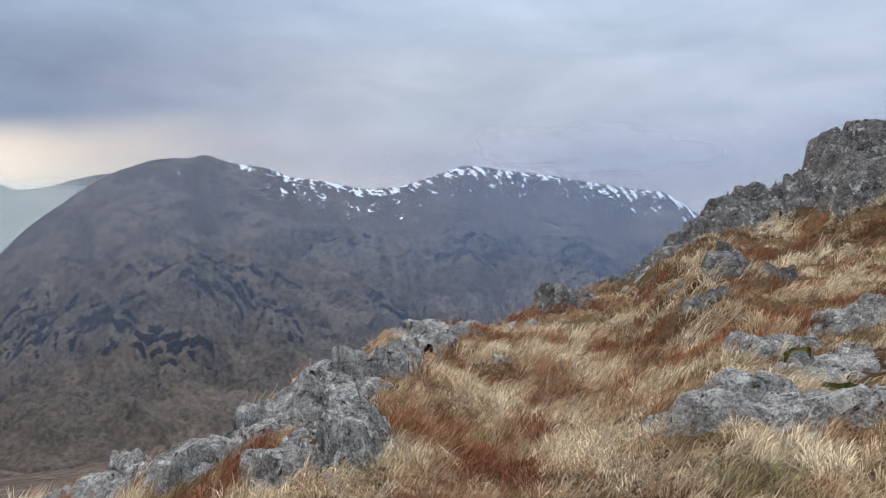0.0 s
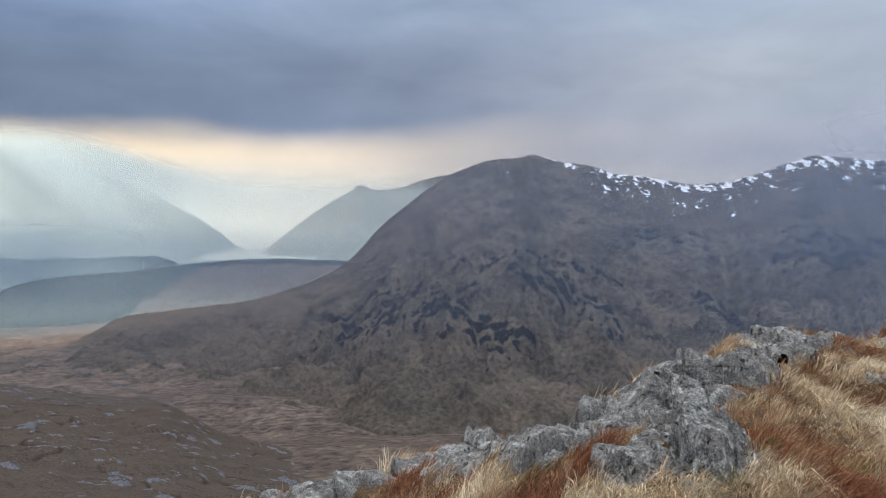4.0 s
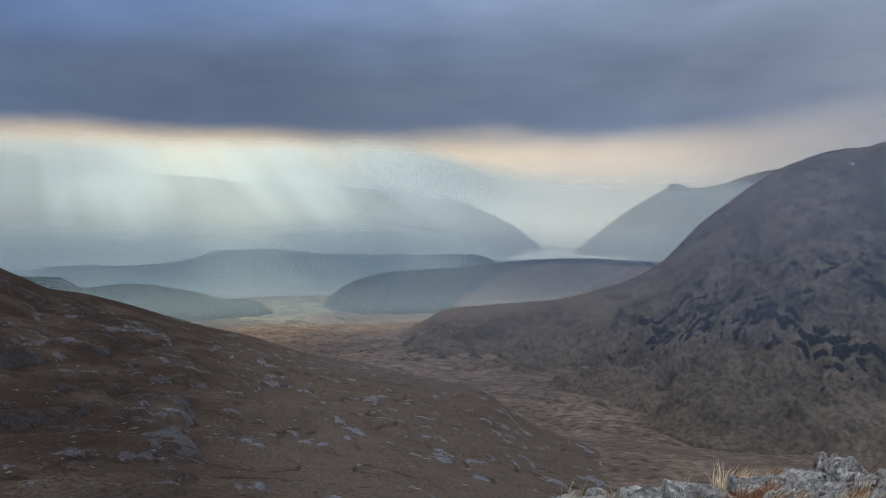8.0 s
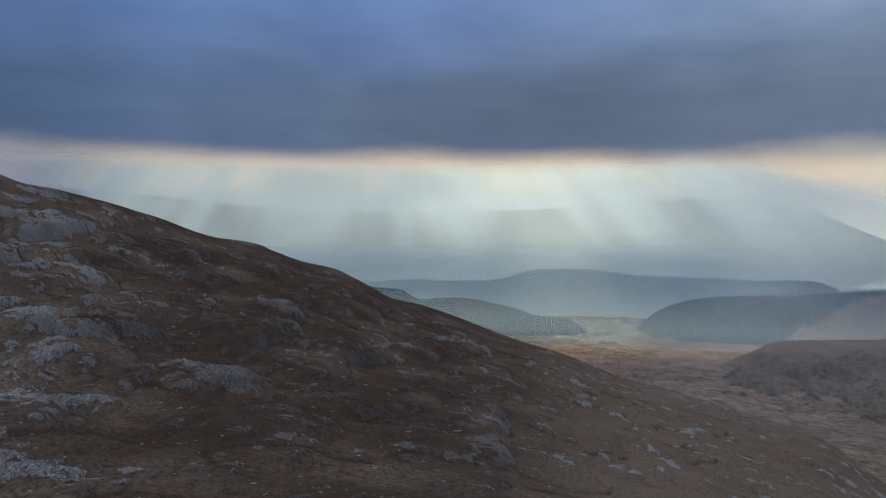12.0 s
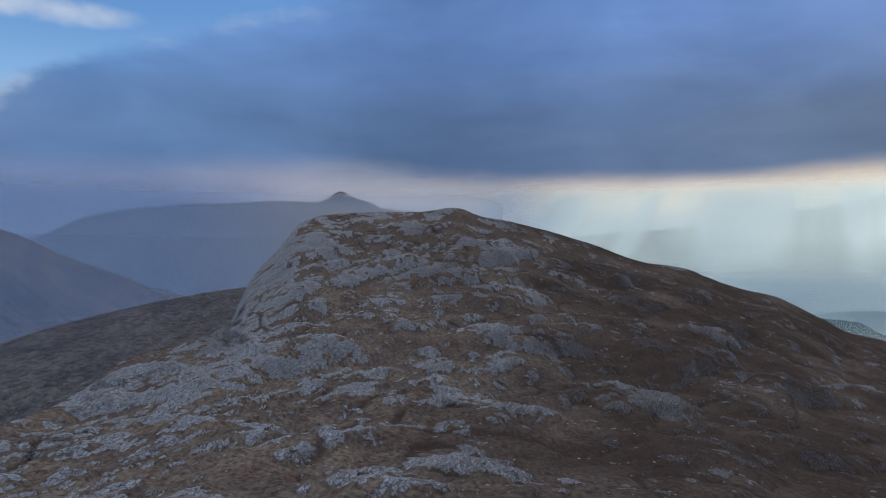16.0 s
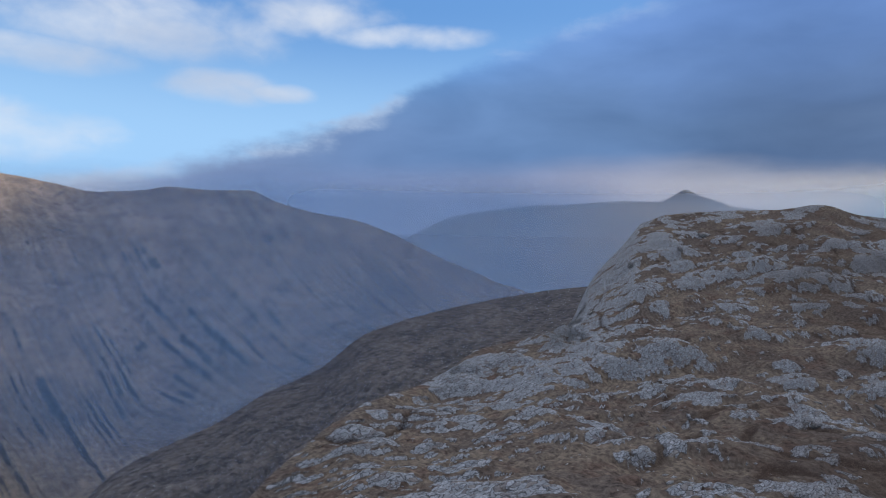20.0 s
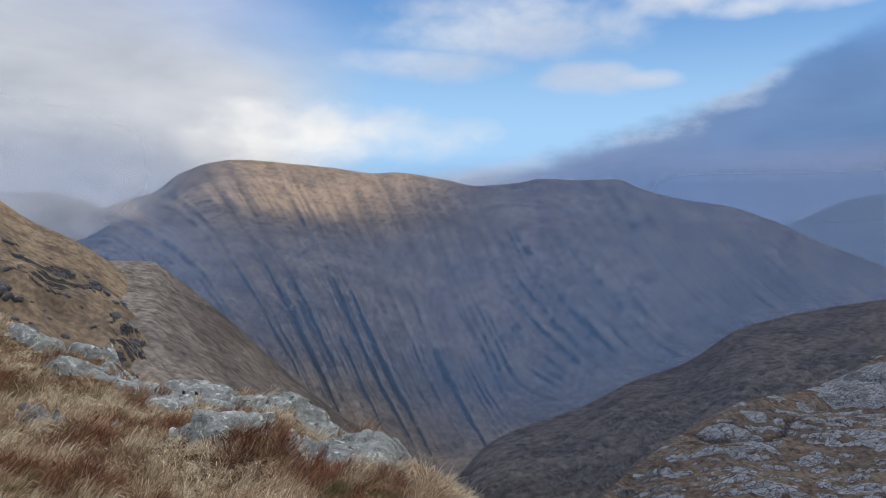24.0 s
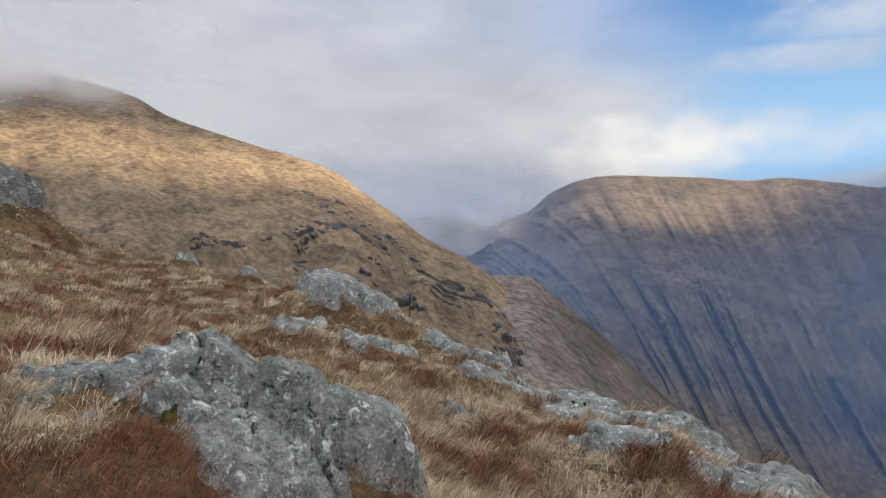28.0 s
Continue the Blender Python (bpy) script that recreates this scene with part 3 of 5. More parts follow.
corrie = massif("corrie_slope", M_CORRIE,
    [(158, -21, 420), (160, -18, 500), (162.3, -20, 500), (166.1, -18.5, 500), (173, -15, 500), (179.6, -10, 505), (183.7, -6.2, 515), (187, -3.5, 520), (189.1, -2.12, 520), (191.8, -2.1, 500), (198, -2, 470), (206, -2, 440)],
    [(158, -28, 110), (175, -26, 110), (206, -20, 110)], 0.1, 130, 1.0, (2.0, 26, 0.3, 1.3), ((4, 90), (0.5, 14)), ((1.5, 30),), (), 0.12, heath_dark=lambda A, S: 0.85 * smooth(0.4, 1.0, S) * smooth(192, 182, A) * (0.8 + 0.6 * fbm(A / 3, S * 6, 3)), seed=31)
thing(corrie, "pale brown grass slope sweeping down below a saddle", "hillside")

gold = massif("straw_hill", M_GOLD,
    [(174, -29, 220), (178, -24, 270), (182, -18, 320), (186, -10.5, 390), (188.6, -6, 440), (190.5, -3.4, 465), (191.8, -2.2, 470), (194.1, -0.65, 470), (196.9, 0.7, 470), (199.7, 2.76, 475), (202, 4.33, 480), (204.2, 5.88, 490), (206.9, 7, 500), (210.9, 8, 520), (214.2, 8.9, 540), (217.1, 9.8, 560), (219.5, 11, 580), (222.5, 11.7, 600), (226.1, 12.2, 620), (232, 12, 640), (246, 9, 640), (254, 6, 620)],
    [(172, -30, 120), (190, -22, 130), (205, -14, 150), (230, -12, 150), (275, -14, 150)], 0.14, 140, 1.0, (3.0, 30, 0.5, 0.3), ((7, 120), (1.0, 20)), ((6, 60), (2.2, 20)), (), 0.10, seed=8,
    relief=crag_bands(((195.5, 0.80, 5.0, 0.085), (202, 0.76, 3.6, 0.05), (207.5, 0.66, 2.6, 0.06), (190, 0.70, 3.0, 0.10), (213, 0.56, 3, 0.04), (186, 0.55, 2.5, 0.07)), 9.0, -0.012))
thing(gold, "straw-coloured hill with dark crags, sunlit along its shoulder", "hill")

far_peak = massif("far_peak", M_FAR, [(20, 3.6, 4300), (25.6, 3.41, 4300), (27.7, 2.94, 4300), (29.4, 2.39, 4300), (31.2, 2.15, 4300), (32.5, 2.58, 4300), (33.4, 2.0, 4300), (35.2, 0.98, 4280), (37.9, -0.92, 4250), (40.7, -3.3, 4200), (42, -4.5, 4150)],
    [(20, -5, 3500), (42, -5.5, 3800)], 0.1, 60, 1.0, (40, 180, 1.5, 0), ((30, 400),), edge=0.1, back_rows=4, back=0.2, seed=41)
thing(far_peak, "pale hazy far peak beside a loch", "mountain")
loch_side = massif("loch_side_mountain", M_FOREST, [(37.5, -2.02, 5900), (39.3, -1.98, 5900), (41.1, -1.36, 5900), (44.3, 0.27, 5900), (48, 2.35, 5900), (51.6, 3.9, 5900), (54.5, 4.4, 5900), (58, 4.7, 5900), (64, 4.8, 5900), (74, 4.75, 5900), (86, 4.6, 5900), (98, 4.4, 5900), (112, 3.5, 5900)],
    [(37.5, -2.08, 5750), (39.5, -2.15, 5700), (43.1, -2.5, 4920), (45.4, -3.2, 3850), (48.6, -3.85, 3200), (52, -4.8, 3100), (112, -6, 3100)], 0.25, 60, 1.0, (40, 260, 1.5, 0), ((26, 500),), edge=0.1, back_rows=3, back=0.1, seed=43)
thing(loch_side, "broad far mountainside almost lost in bright haze", "mountain")
wooded = massif("wooded_hump", M_FOREST, [(50, -5.2, 3450), (51.7, -4.25, 3450), (55.3, -3.5, 3450), (60.4, -2.86, 3450), (64.9, -2.41, 3450), (68.4, -2.41, 3450), (70, -2.9, 3450), (72.1, -3.43, 3450), (75.6, -3.95, 3450), (82, -5.2, 3450)],
    [(50, -6.2, 3000), (82, -6.5, 3000)], 0.1, 50, 1.0, (0, 1, 1, 0), ((14, 260), (6, 22)), edge=0.25, back_rows=4, seed=45)
thing(wooded, "pale wooded hump in the haze of the glen", "hill")
forest_a = massif("forest_hill", M_FOREST, [(30, -3.9, 2850), (34.3, -3.49, 2850), (41.1, -3.3, 2850), (44.8, -3.51, 2820), (49.4, -4.05, 2780), (55.3, -4.4, 2700), (58.8, -5.42, 2620), (60.5, -6.9, 2550), (62, -8.1, 2480), (63, -9, 2400)],
    [(30, -7.5, 2250), (47, -7.9, 2150), (53.6, -9.3, 2060), (63, -9.5, 2150)], 0.08, 70, 1.0, (0, 1, 1, 0), ((12, 260), (5, 30), (5, 9)), edge=0.3, back_rows=4, seed=47,
    bare=lambda A, S: smooth(0.96, 0.84, S + 0.05 * fbm(A * 1.3, S * 5, 3)) * smooth(50.5, 46, A + 8 * (S - 0.5) + 1.5 * fbm(A / 1.5, S * 6, 3)))
thing(forest_a, "dark conifer plantation on a low hill", "forest")
forest_b = massif("forest_hill", M_FOREST, [(58, -9.4, 2300), (59.4, -8.96, 2300), (61.9, -8.68, 2320), (64, -7.69, 2350), (66.1, -6.37, 2380), (67.9, -6.28, 2400), (70.5, -5.54, 2420), (75.1, -4.83, 2450), (77.8, -4.94, 2480), (79.6, -4.08, 2500), (82, -3.9, 2500), (92, -3.4, 2500)],
    [(58, -9.9, 2060), (92, -11, 2040)], 0.08, 70, 1.0, (0, 1, 1, 0), ((12, 260), (5, 30), (5, 9)), edge=0.3, back_rows=4, seed=49)
thing(forest_b, "dark conifer plantation beyond the brown slope", "forest")
far_range = massif("far_range", M_FAR, [(108, 2.5, 4200), (114, 4.3, 4200), (118, 4.6, 4200), (122.2, 4.88, 4200), (123.9, 4.86, 4200), (126.9, 4.6, 4200), (129.3, 4.55, 4200), (132.9, 4.15, 4200), (136.6, 3.44, 4150), (140.2, 1.75, 4100), (146, -0.5, 4000)],
    [(108, -3, 2700), (146, -3.5, 2600)], 0.1, 80, 1.0, (24, 150, 1.5, 0.4), ((30, 420), (8, 90)), edge=0.1, back_rows=4, back=0.2, seed=51)
thing(far_range, "pale blue far range under cloud", "mountain")
far_top = massif("far_top", M_FAR, [(110, 1, 4650), (112.5, 3, 4650), (114.6, 4.1, 4650), (115.9, 4.83, 4650), (117.2, 5.25, 4650), (118.3, 5.75, 4650), (119.4, 5.15, 4650), (120.4, 4.7, 4650), (122, 4.2, 4650)],
    [(110, -1, 4200), (122, -1, 4200)], 0.1, 30, 1.0, (0, 1, 1, 0), ((16, 300),), edge=0.1, back_rows=2, back=0.1, seed=53)
thing(far_top, "hazy far summit with its top in cloud", "mountain")
far_crag = massif("far_crag", M_FAR, [(186, 0.5, 2600), (190, 1.2, 2600), (192, 1.61, 2600), (193.3, 2.15, 2600), (195.8, 2.68, 2600), (198.6, 2.5, 2600), (200.2, 2.9, 2600), (206, 3.4, 2600), (212, 2, 2600)],
    [(186, -2.5, 1900), (212, -2.5, 1900)], 0.1, 60, 1.0, (26, 90, 1.5, 0), ((20, 200),), edge=0.15, back_rows=3, seed=55)
thing(far_crag, "misty crag glimpsed behind the saddle", "mountain")

# the loch's pale base colour stands in for bright sky reflected in it
m, n = material("loch_sheen_water")
surface(n, n.add("ShaderNodeBsdfPrincipled", None, 0, **{"Base Color": (0.42, 0.46, 0.46), "Roughness": 0.4, "Normal": n.add("ShaderNodeBump", None, 0, Strength=0.4, Distance=3.0, Height=n.noise(n.add("ShaderNodeNewGeometry", None, 0), 0.05, 4.0))}))
M_WATER = m
m, n = material("river_water")
surface(n, n.add("ShaderNodeBsdfPrincipled", None, 0, **{"Base Color": (0.05, 0.055, 0.055), "Roughness": 0.25, "Normal": n.add("ShaderNodeBump", None, 0, Strength=0.6, Distance=1.0, Height=n.noise(n.add("ShaderNodeNewGeometry", None, 0), 0.3, 4.0))}))
M_RIVER = m
A = np.arange(36, 48.1, 0.5)[:, None]
ri = np.linspace(3650, 5900, 14)[None, :]
ob = grid_mesh("water", np.stack([-ri * np.sin(np.radians(A)), ri * np.cos(np.radians(A)), -215.0 + 0 * A * ri], -1), M_WATER)
thing(ob, "bright sea loch far down the glen", "water")

# the ground under it all, out to the horizon
A = np.arange(-80, 280.1, 0.8)[:, None]
ri = np.geomspace(20, 9000, 140)[None, :]
base = np.interp(ri, [20, 60, 200, 400, 640, 830, 1300, 2100, 4900], [-16, -45, -108, -160, -206, -260, -290, -306, -330])
ground = base + 6 * fbm(-ri * np.sin(np.radians(A)) / 120, ri * np.cos(np.radians(A)) / 120, 5) * smooth(100, 400, ri)
ob = grid_mesh("ground", np.stack([-ri * np.sin(np.radians(A)), ri * np.cos(np.radians(A)), ground], -1), M_VALLEY)
thing(ob, "brown boggy glen floor with grass and peat", "ground")

# the river and its pale meadows
def glen_floor(A, r):
    return np.interp(r, [20, 60, 200, 400, 640, 830, 1300, 2100, 4900], [-16, -45, -108, -160, -206, -260, -290, -306, -330]) + 6 * fbm(-r * np.sin(np.radians(A)) / 120, r * np.cos(np.radians(A)) / 120, 5) * smooth(100, 400, r)


course = knots([(28, 800), (34, 920), (39, 1050), (45, 1170), (50.5, 1290), (53.3, 1480), (57, 1740), (61.7, 2110), (63.6, 2380), (64.5, 2700)])
A = np.linspace(28, 64.5, 500)[:, None]
mid_r = course(A, 1) + 12 * fbm(A / 0.9, 0 * A, 3)
half = (1.0 + 2.2 * smooth(40, 62, A)) * np.array([[-1.0, 1.0]]) * smooth(-0.05, 0.3, fbm(A / 1.1, 0 * A + 5, 3)) * (mid_r / 600)
ri = mid_r + half
ob = grid_mesh("river", np.stack([-ri * np.sin(np.radians(A)), ri * np.cos(np.radians(A)), glen_floor(A + 0 * ri, mid_r + 0 * ri) + 2.5], -1), M_RIVER)
thing(ob, "pale winding river on the floor of the glen", "river")
m, n = material("meadow")
p = n.add("ShaderNodeNewGeometry", None, 0)
surface(n, n.add("ShaderNodeBsdfPrincipled", None, 0, **{"Base Color": n.mix(n.span(n.noise(p, 0.02, 6.0, 0.65), 0.42, 0.6), (0.07, 0.062, 0.038), (0.15, 0.135, 0.08)), "Roughness": 0.95}))
A = np.arange(60.2, 67.1, 0.15)[:, None]
t = np.linspace(0, 1, 24)[None, :]
ri = 2120 + 130 * fbm(A / 1.2, 0 * A, 3) + t * (620 + 150 * fbm(A / 1.5 + 4, 0 * A, 3))
ob = grid_mesh("meadow", np.stack([-ri * np.sin(np.radians(A)), ri * np.cos(np.radians(A)), glen_floor(A + 0 * ri, ri) + 1.2], -1), m)
thing(ob, "sunlit pale meadows beside the river", "meadow")

# ---- the spur underfoot ----
RIM = knots([(-80, 6, 22), (-60, 7, 22), (-34, 4, 20), (-30, 2.2, 19), (-25, 0.5, 18), (-21, -0.4, 17), (-17, -2.7, 16), (-14.5, -5, 15), (-8.5, -7.1, 13), (-3, -9.1, 11), (2, -9.3, 10.5), (4, -10.1, 9.5), (6.7, -11.8, 8.5), (10.3, -13, 7.6), (11.6, -14.5, 7.3), (15, -16.5, 6.8),
    (18, -18, 6.4), (21.5, -19, 6.5), (24.6, -19.5, 7.5), (28, -19.8, 8.5), (33.4, -20.5, 9), (40, -21.2, 8.5), (43, -22.6, 8), (50, -27, 6), (60, -33, 5)] +
    [(140, -33, 5), (155, -27, 6), (163, -22, 7), (167.8, -19.2, 7.5), (171, -16.6, 7.8), (175, -16, 8.5), (178.8, -13.7, 9.5), (183, -13, 11), (187.5, -12.1, 12), (191, -10.4, 13.5), (195, -8.6, 15), (197, -7.3, 17), (201, -5.7, 19), (204, -4.2, 20), (210, -3, 22), (216, -1.3, 26), (222.8, 0.8, 30), (226, 2.4, 32), (232, 5, 32), (250, 6, 32), (280, 6, 22)])


def bare_turf(A, r):
    """Height of the spur's turf at azimuth A and distance r, and how far it is past its rim."""
    re, ee = RIM(A, 2), RIM(A, 1)
    ze = (re - ARM) * np.tan(np.radians(ee))
    t = np.clip(r / re, 0, 1)
    z = -1.62 + (ze + 1.62) * t ** 1.4
    z = z + 0.60 * smooth(205, 219, A) * smooth(250, 232, A) * smooth(1.8, 3.6, r) * smooth(15, 5.5, r)
    x, y = -r * np.sin(np.radians(A)), r * np.cos(np.radians(A))
    amp = smooth(0.5, 2.5, r) * (0.3 + 0.7 * smooth(1.0, 0.8, r / re))
    z = z + amp * (0.16 * fbm(x / 1.7, y / 1.7 + 4, 3) + 0.05 * fbm(x / 0.35 + 8, y / 0.35, 3))
    past = np.maximum(r - re, 0)
    return z - 0.9 * past - 0.05 * past ** 2


SWELLS = []


def turf_height(A, r):
    """Height of the turf, banked up around the rocks that break it."""
    A, r = np.broadcast_arrays(np.asarray(A, float), np.asarray(r, float))
    z = bare_turf(A, r)
    x, y = -r * np.sin(np.radians(A)), r * np.cos(np.radians(A))
    up = np.zeros(z.shape)
    for cx, cy, a, b, az, tall in SWELLS:
        reach = 2.4 * max(a, b)
        near = (np.abs(x - cx) < reach) & (np.abs(y - cy) < reach)
        X, Y = x[near] - cx, y[near] - cy
        ca, sa = math.cos(az), math.sin(az)
        d = np.hypot((X * ca + Y * sa) / a, (-X * sa + Y * ca) / b)
        up[near] = np.maximum(up[near], tall * np.exp(-(np.maximum(d - 0.55, 0) / 0.75) ** 2) * smooth(2.4, 1.6, d))
    return z + up


# ---- rocks ----
def rock_material(name, base, lichen=0.5, size=0.22, cracks=0.8, streak=0.42, grit=0.6):
    """Weathered schist: faint layers, dark pits, moss in cracks, and pale crusts of lichen with sharp edges. size: metres of its larger marks."""
    m, n = material(name)
    p = n.add("ShaderNodeNewGeometry", None, 0)
    layered = n.add("ShaderNodeMapping", dict(vector_type="POINT"), 0, Vector=p, Rotation=(0.5, 0.35, 0.4), Scale=(1.0, 1.0, 1.9))
    broad = n.noise(p, 0.7 / size, 5.0, 0.62, 0.4)
    grain = n.noise(layered, 3.0 / size, 8.0, 0.72, 0.3)
    specks = n.noise(n.vmath("ADD", p, (15, 3, 8)), 12.0 / size, 4.0, 0.75)
    col = n.mix(n.span(broad, 0.36, 0.64), tuple(c * 0.55 for c in base), tuple(c * 1.05 for c in base))
    col = n.mix(n.span(grain, 0.36, 0.56, 0.0, 1.0, False), tuple(c * streak for c in base), col)
    col = n.mix(1.0, col, n.add("ShaderNodeCombineColor", i0=n.span(specks, 0.34, 0.66, 1 - grit, 1 + grit, False), i1=n.span(specks, 0.34, 0.66, 1 - grit, 1 + grit, False), i2=n.span(specks, 0.34, 0.66, 1 - grit, 1 + grit, False)), "MULTIPLY")
    ragged = n.vmath("ADD", p, n.vmath("MULTIPLY", n.add("ShaderNodeTexNoise", None, 1, Vector=p, Scale=9.0 / size, Detail=4.0), (size * 0.22,) * 3))
    crust = n.noise(ragged, 2.4 / size, 6.0, 0.68, 0.5)
    zone = n.span(n.noise(n.vmath("ADD", p, (5, 9, 2)), 0.9 / size, 4.0, 0.65), 0.36, 0.66, 0.63, 0.565 - 0.08 * lichen)
    white = n.span(n.math("SUBTRACT", crust, zone), -0.015, 0.03, 0.0, 0.9)
    col = n.mix(white, col, n.mix(n.span(specks, 0.4, 0.6), (0.42, 0.44, 0.40), (0.74, 0.75, 0.71)))
    col = n.mix(n.span(specks, 0.64, 0.68, 0.0, 0.8 if lichen > -0.5 else 0.0), col, (0.70, 0.71, 0.68))
    dark = n.noise(n.vmath("ADD", p, (2, 30, 8)), 2.2 / size, 7.0, 0.72, 0.8)
    col = n.mix(n.span(dark, 0.60, 0.63, 0.0, 0.92), col, (0.022, 0.022, 0.018))
    h = n.math("ADD", grain, n.math("ADD", n.math("MULTIPLY", specks, 0.30), n.math("ADD", n.math("MULTIPLY", broad, 0.8), n.math("MULTIPLY", n.span(dark, 0.56, 0.63), -0.4))))
    if cracks:
        warp = n.vmath("MULTIPLY", n.add("ShaderNodeTexNoise", None, 1, Vector=p, Scale=2.0 / size, Detail=6.0), (1.1, 1.1, 1.5))
        line = n.span(n.add("ShaderNodeTexVoronoi", dict(feature="DISTANCE_TO_EDGE"), 0, Vector=n.vmath("ADD", layered, warp), Scale=0.8 / size), 0.0, 0.03)
        gate = n.span(n.noise(p, 1.6 / size, 4.0), 0.50, 0.58)
        col = n.mix(n.math("MULTIPLY", n.math("MULTIPLY", n.math("SUBTRACT", 1.0, line), gate), cracks), col, (0.03, 0.028, 0.025))
        h = n.math("ADD", h, n.math("MULTIPLY", line, 0.3))
    bump = n.add("ShaderNodeBump", None, 0, Strength=1.0, Distance=size * 0.36 * grit, Height=h)
    surface(n, n.add("ShaderNodeBsdfPrincipled", None, 0, **{"Base Color": col, "Roughness": 0.85, "Normal": bump, "Specular IOR Level": 0.25}))
    return m


M_ROCK = rock_material("grey_schist", (0.47, 0.46, 0.44), 0.75, 0.20, 0.8)
M_BOULDER = rock_material("smooth_grey_rock", (0.31, 0.322, 0.30), 0.25, 0.22, 0.35, 0.55, 0.36)
M_CRAG = rock_material("dark_crag", (0.29, 0.285, 0.275), 0.1, 0.30, 0.8, 0.32)

m, n = material("moss")
p = n.add("ShaderNodeNewGeometry", None, 0)
fuzz = n.noise(p, 60.0, 6.0, 0.7)
surface(n, n.add("ShaderNodeBsdfPrincipled", None, 0, **{"Base Color": n.mix(n.span(n.noise(p, 9.0, 4.0), 0.4, 0.6), (0.030, 0.036, 0.010), (0.115, 0.11, 0.028)), "Roughness": 1.0, "Specular IOR Level": 0.05, "Normal": n.add("ShaderNodeBump", None, 0, Strength=1.0, Distance=0.05, Height=fuzz)}))
M_MOSS = m

SPHERES = {}


def sphere(level):
    if level not in SPHERES:
        bm = bmesh.new()
        bmesh.ops.create_icosphere(bm, subdivisions=level, radius=1)
        bm.verts.index_update()
        SPHERES[level] = (np.array([v.co[:] for v in bm.verts]), np.array([[v.index for v in f.verts] for f in bm.faces]))
        bm.free()
    return SPHERES[level]


def tri_mesh(name, V, F, mat, flat=False):
    me = bpy.data.meshes.new(name)
    me.vertices.add(len(V))
    me.vertices.foreach_set("co", np.asarray(V, np.float32).reshape(-1))
    k = F.shape[1]
    me.loops.add(F.size)
    me.loops.foreach_set("vertex_index", F.reshape(-1).astype(np.int32))
    me.polygons.add(len(F))
    me.polygons.foreach_set("loop_start", np.arange(0, F.size, k, dtype=np.int32))
    me.update(calc_edges=True)
    me.polygons.foreach_set("use_smooth", np.full(len(F), not flat))
    me.materials.append(mat)
    return me


def stone_shape(rng, level, cuts=16, round_=0.25, rough=0.10, slabby=1.0, crisp=14.0):
    """A stone of unit half-size: a block broken along flat planes, its faces worn and pitted."""
    d, F = sphere(level)
    n = rng.normal(size=(cuts, 3))
    n[:, 2] *= slabby
    n /= np.linalg.norm(n, axis=1)[:, None]
    box = np.array([[1, 0, 0], [-1, 0, 0], [0, 1, 0], [0, -1, 0], [0, 0, 1], [0, 0, -1]], float)
    box += rng.normal(size=(6, 3)) * 0.2
    n = np.concatenate([n, box / np.linalg.norm(box, axis=1)[:, None]])
    off = np.concatenate([rng.uniform(0.78, 1.25, cuts), rng.uniform(0.8, 0.98, 6)])
    rho = off / np.maximum(d @ n.T, 1e-3)
    r = -np.log(np.exp(-crisp * rho).sum(1)) / crisp
    r = np.minimum(r, 1.5) * (1 - round_) + round_
    q = d * 2.3 + rng.uniform(-50, 50, 3)
    layers = perlin(q[:, 2] * 3.2 + 0.6 * perlin(q[:, 0], q[:, 1]), q[:, 0] * 0.5)
    r = r + rough * (fbm(q[:, 0] + 0.7 * q[:, 2], q[:, 1] - 0.6 * q[:, 2], 5, 0.6) + 0.7 * layers)
    r = r - 0.8 * rough * smooth(0.05, 0.0, np.abs(perlin(q[:, 0] * 0.9 + q[:, 2], q[:, 1] * 0.9)))
    return d * r[:, None], F


FOOTPRINTS = []
ROCKS = []


def outcrop(name, label, az, r, z, w, h, mat, seed, deep=0.75, lean=0.0, group="rocks on the spur", category="rock", soft=0.0):
    """Sets down bedrock that breaks the turf with its middle at azimuth az, r metres off and z high, w wide across the view and h high."""
    foot = float(bare_turf(np.array([az]), np.array([r]))[0])
    x, y = -r * math.sin(radians(az)), r * math.cos(radians(az))
    tall = max(z + h * 0.5 - foot, 0.05)
    if tall > 0.06:
        FOOTPRINTS.append((x, y, w * 0.40, w * 0.40 * deep, radians(az)))
    if tall > 0.12 and mat is not M_MOSS:
        SWELLS.append((x, y, w * 0.58, w * 0.58 * max(deep, 0.8), radians(az), 0.60 * tall))
        tall *= 0.44
    ROCKS.append((name, label, az, x, y, w * 0.54, w * 0.54 * deep, tall, mat, seed, lean, group, category, soft))


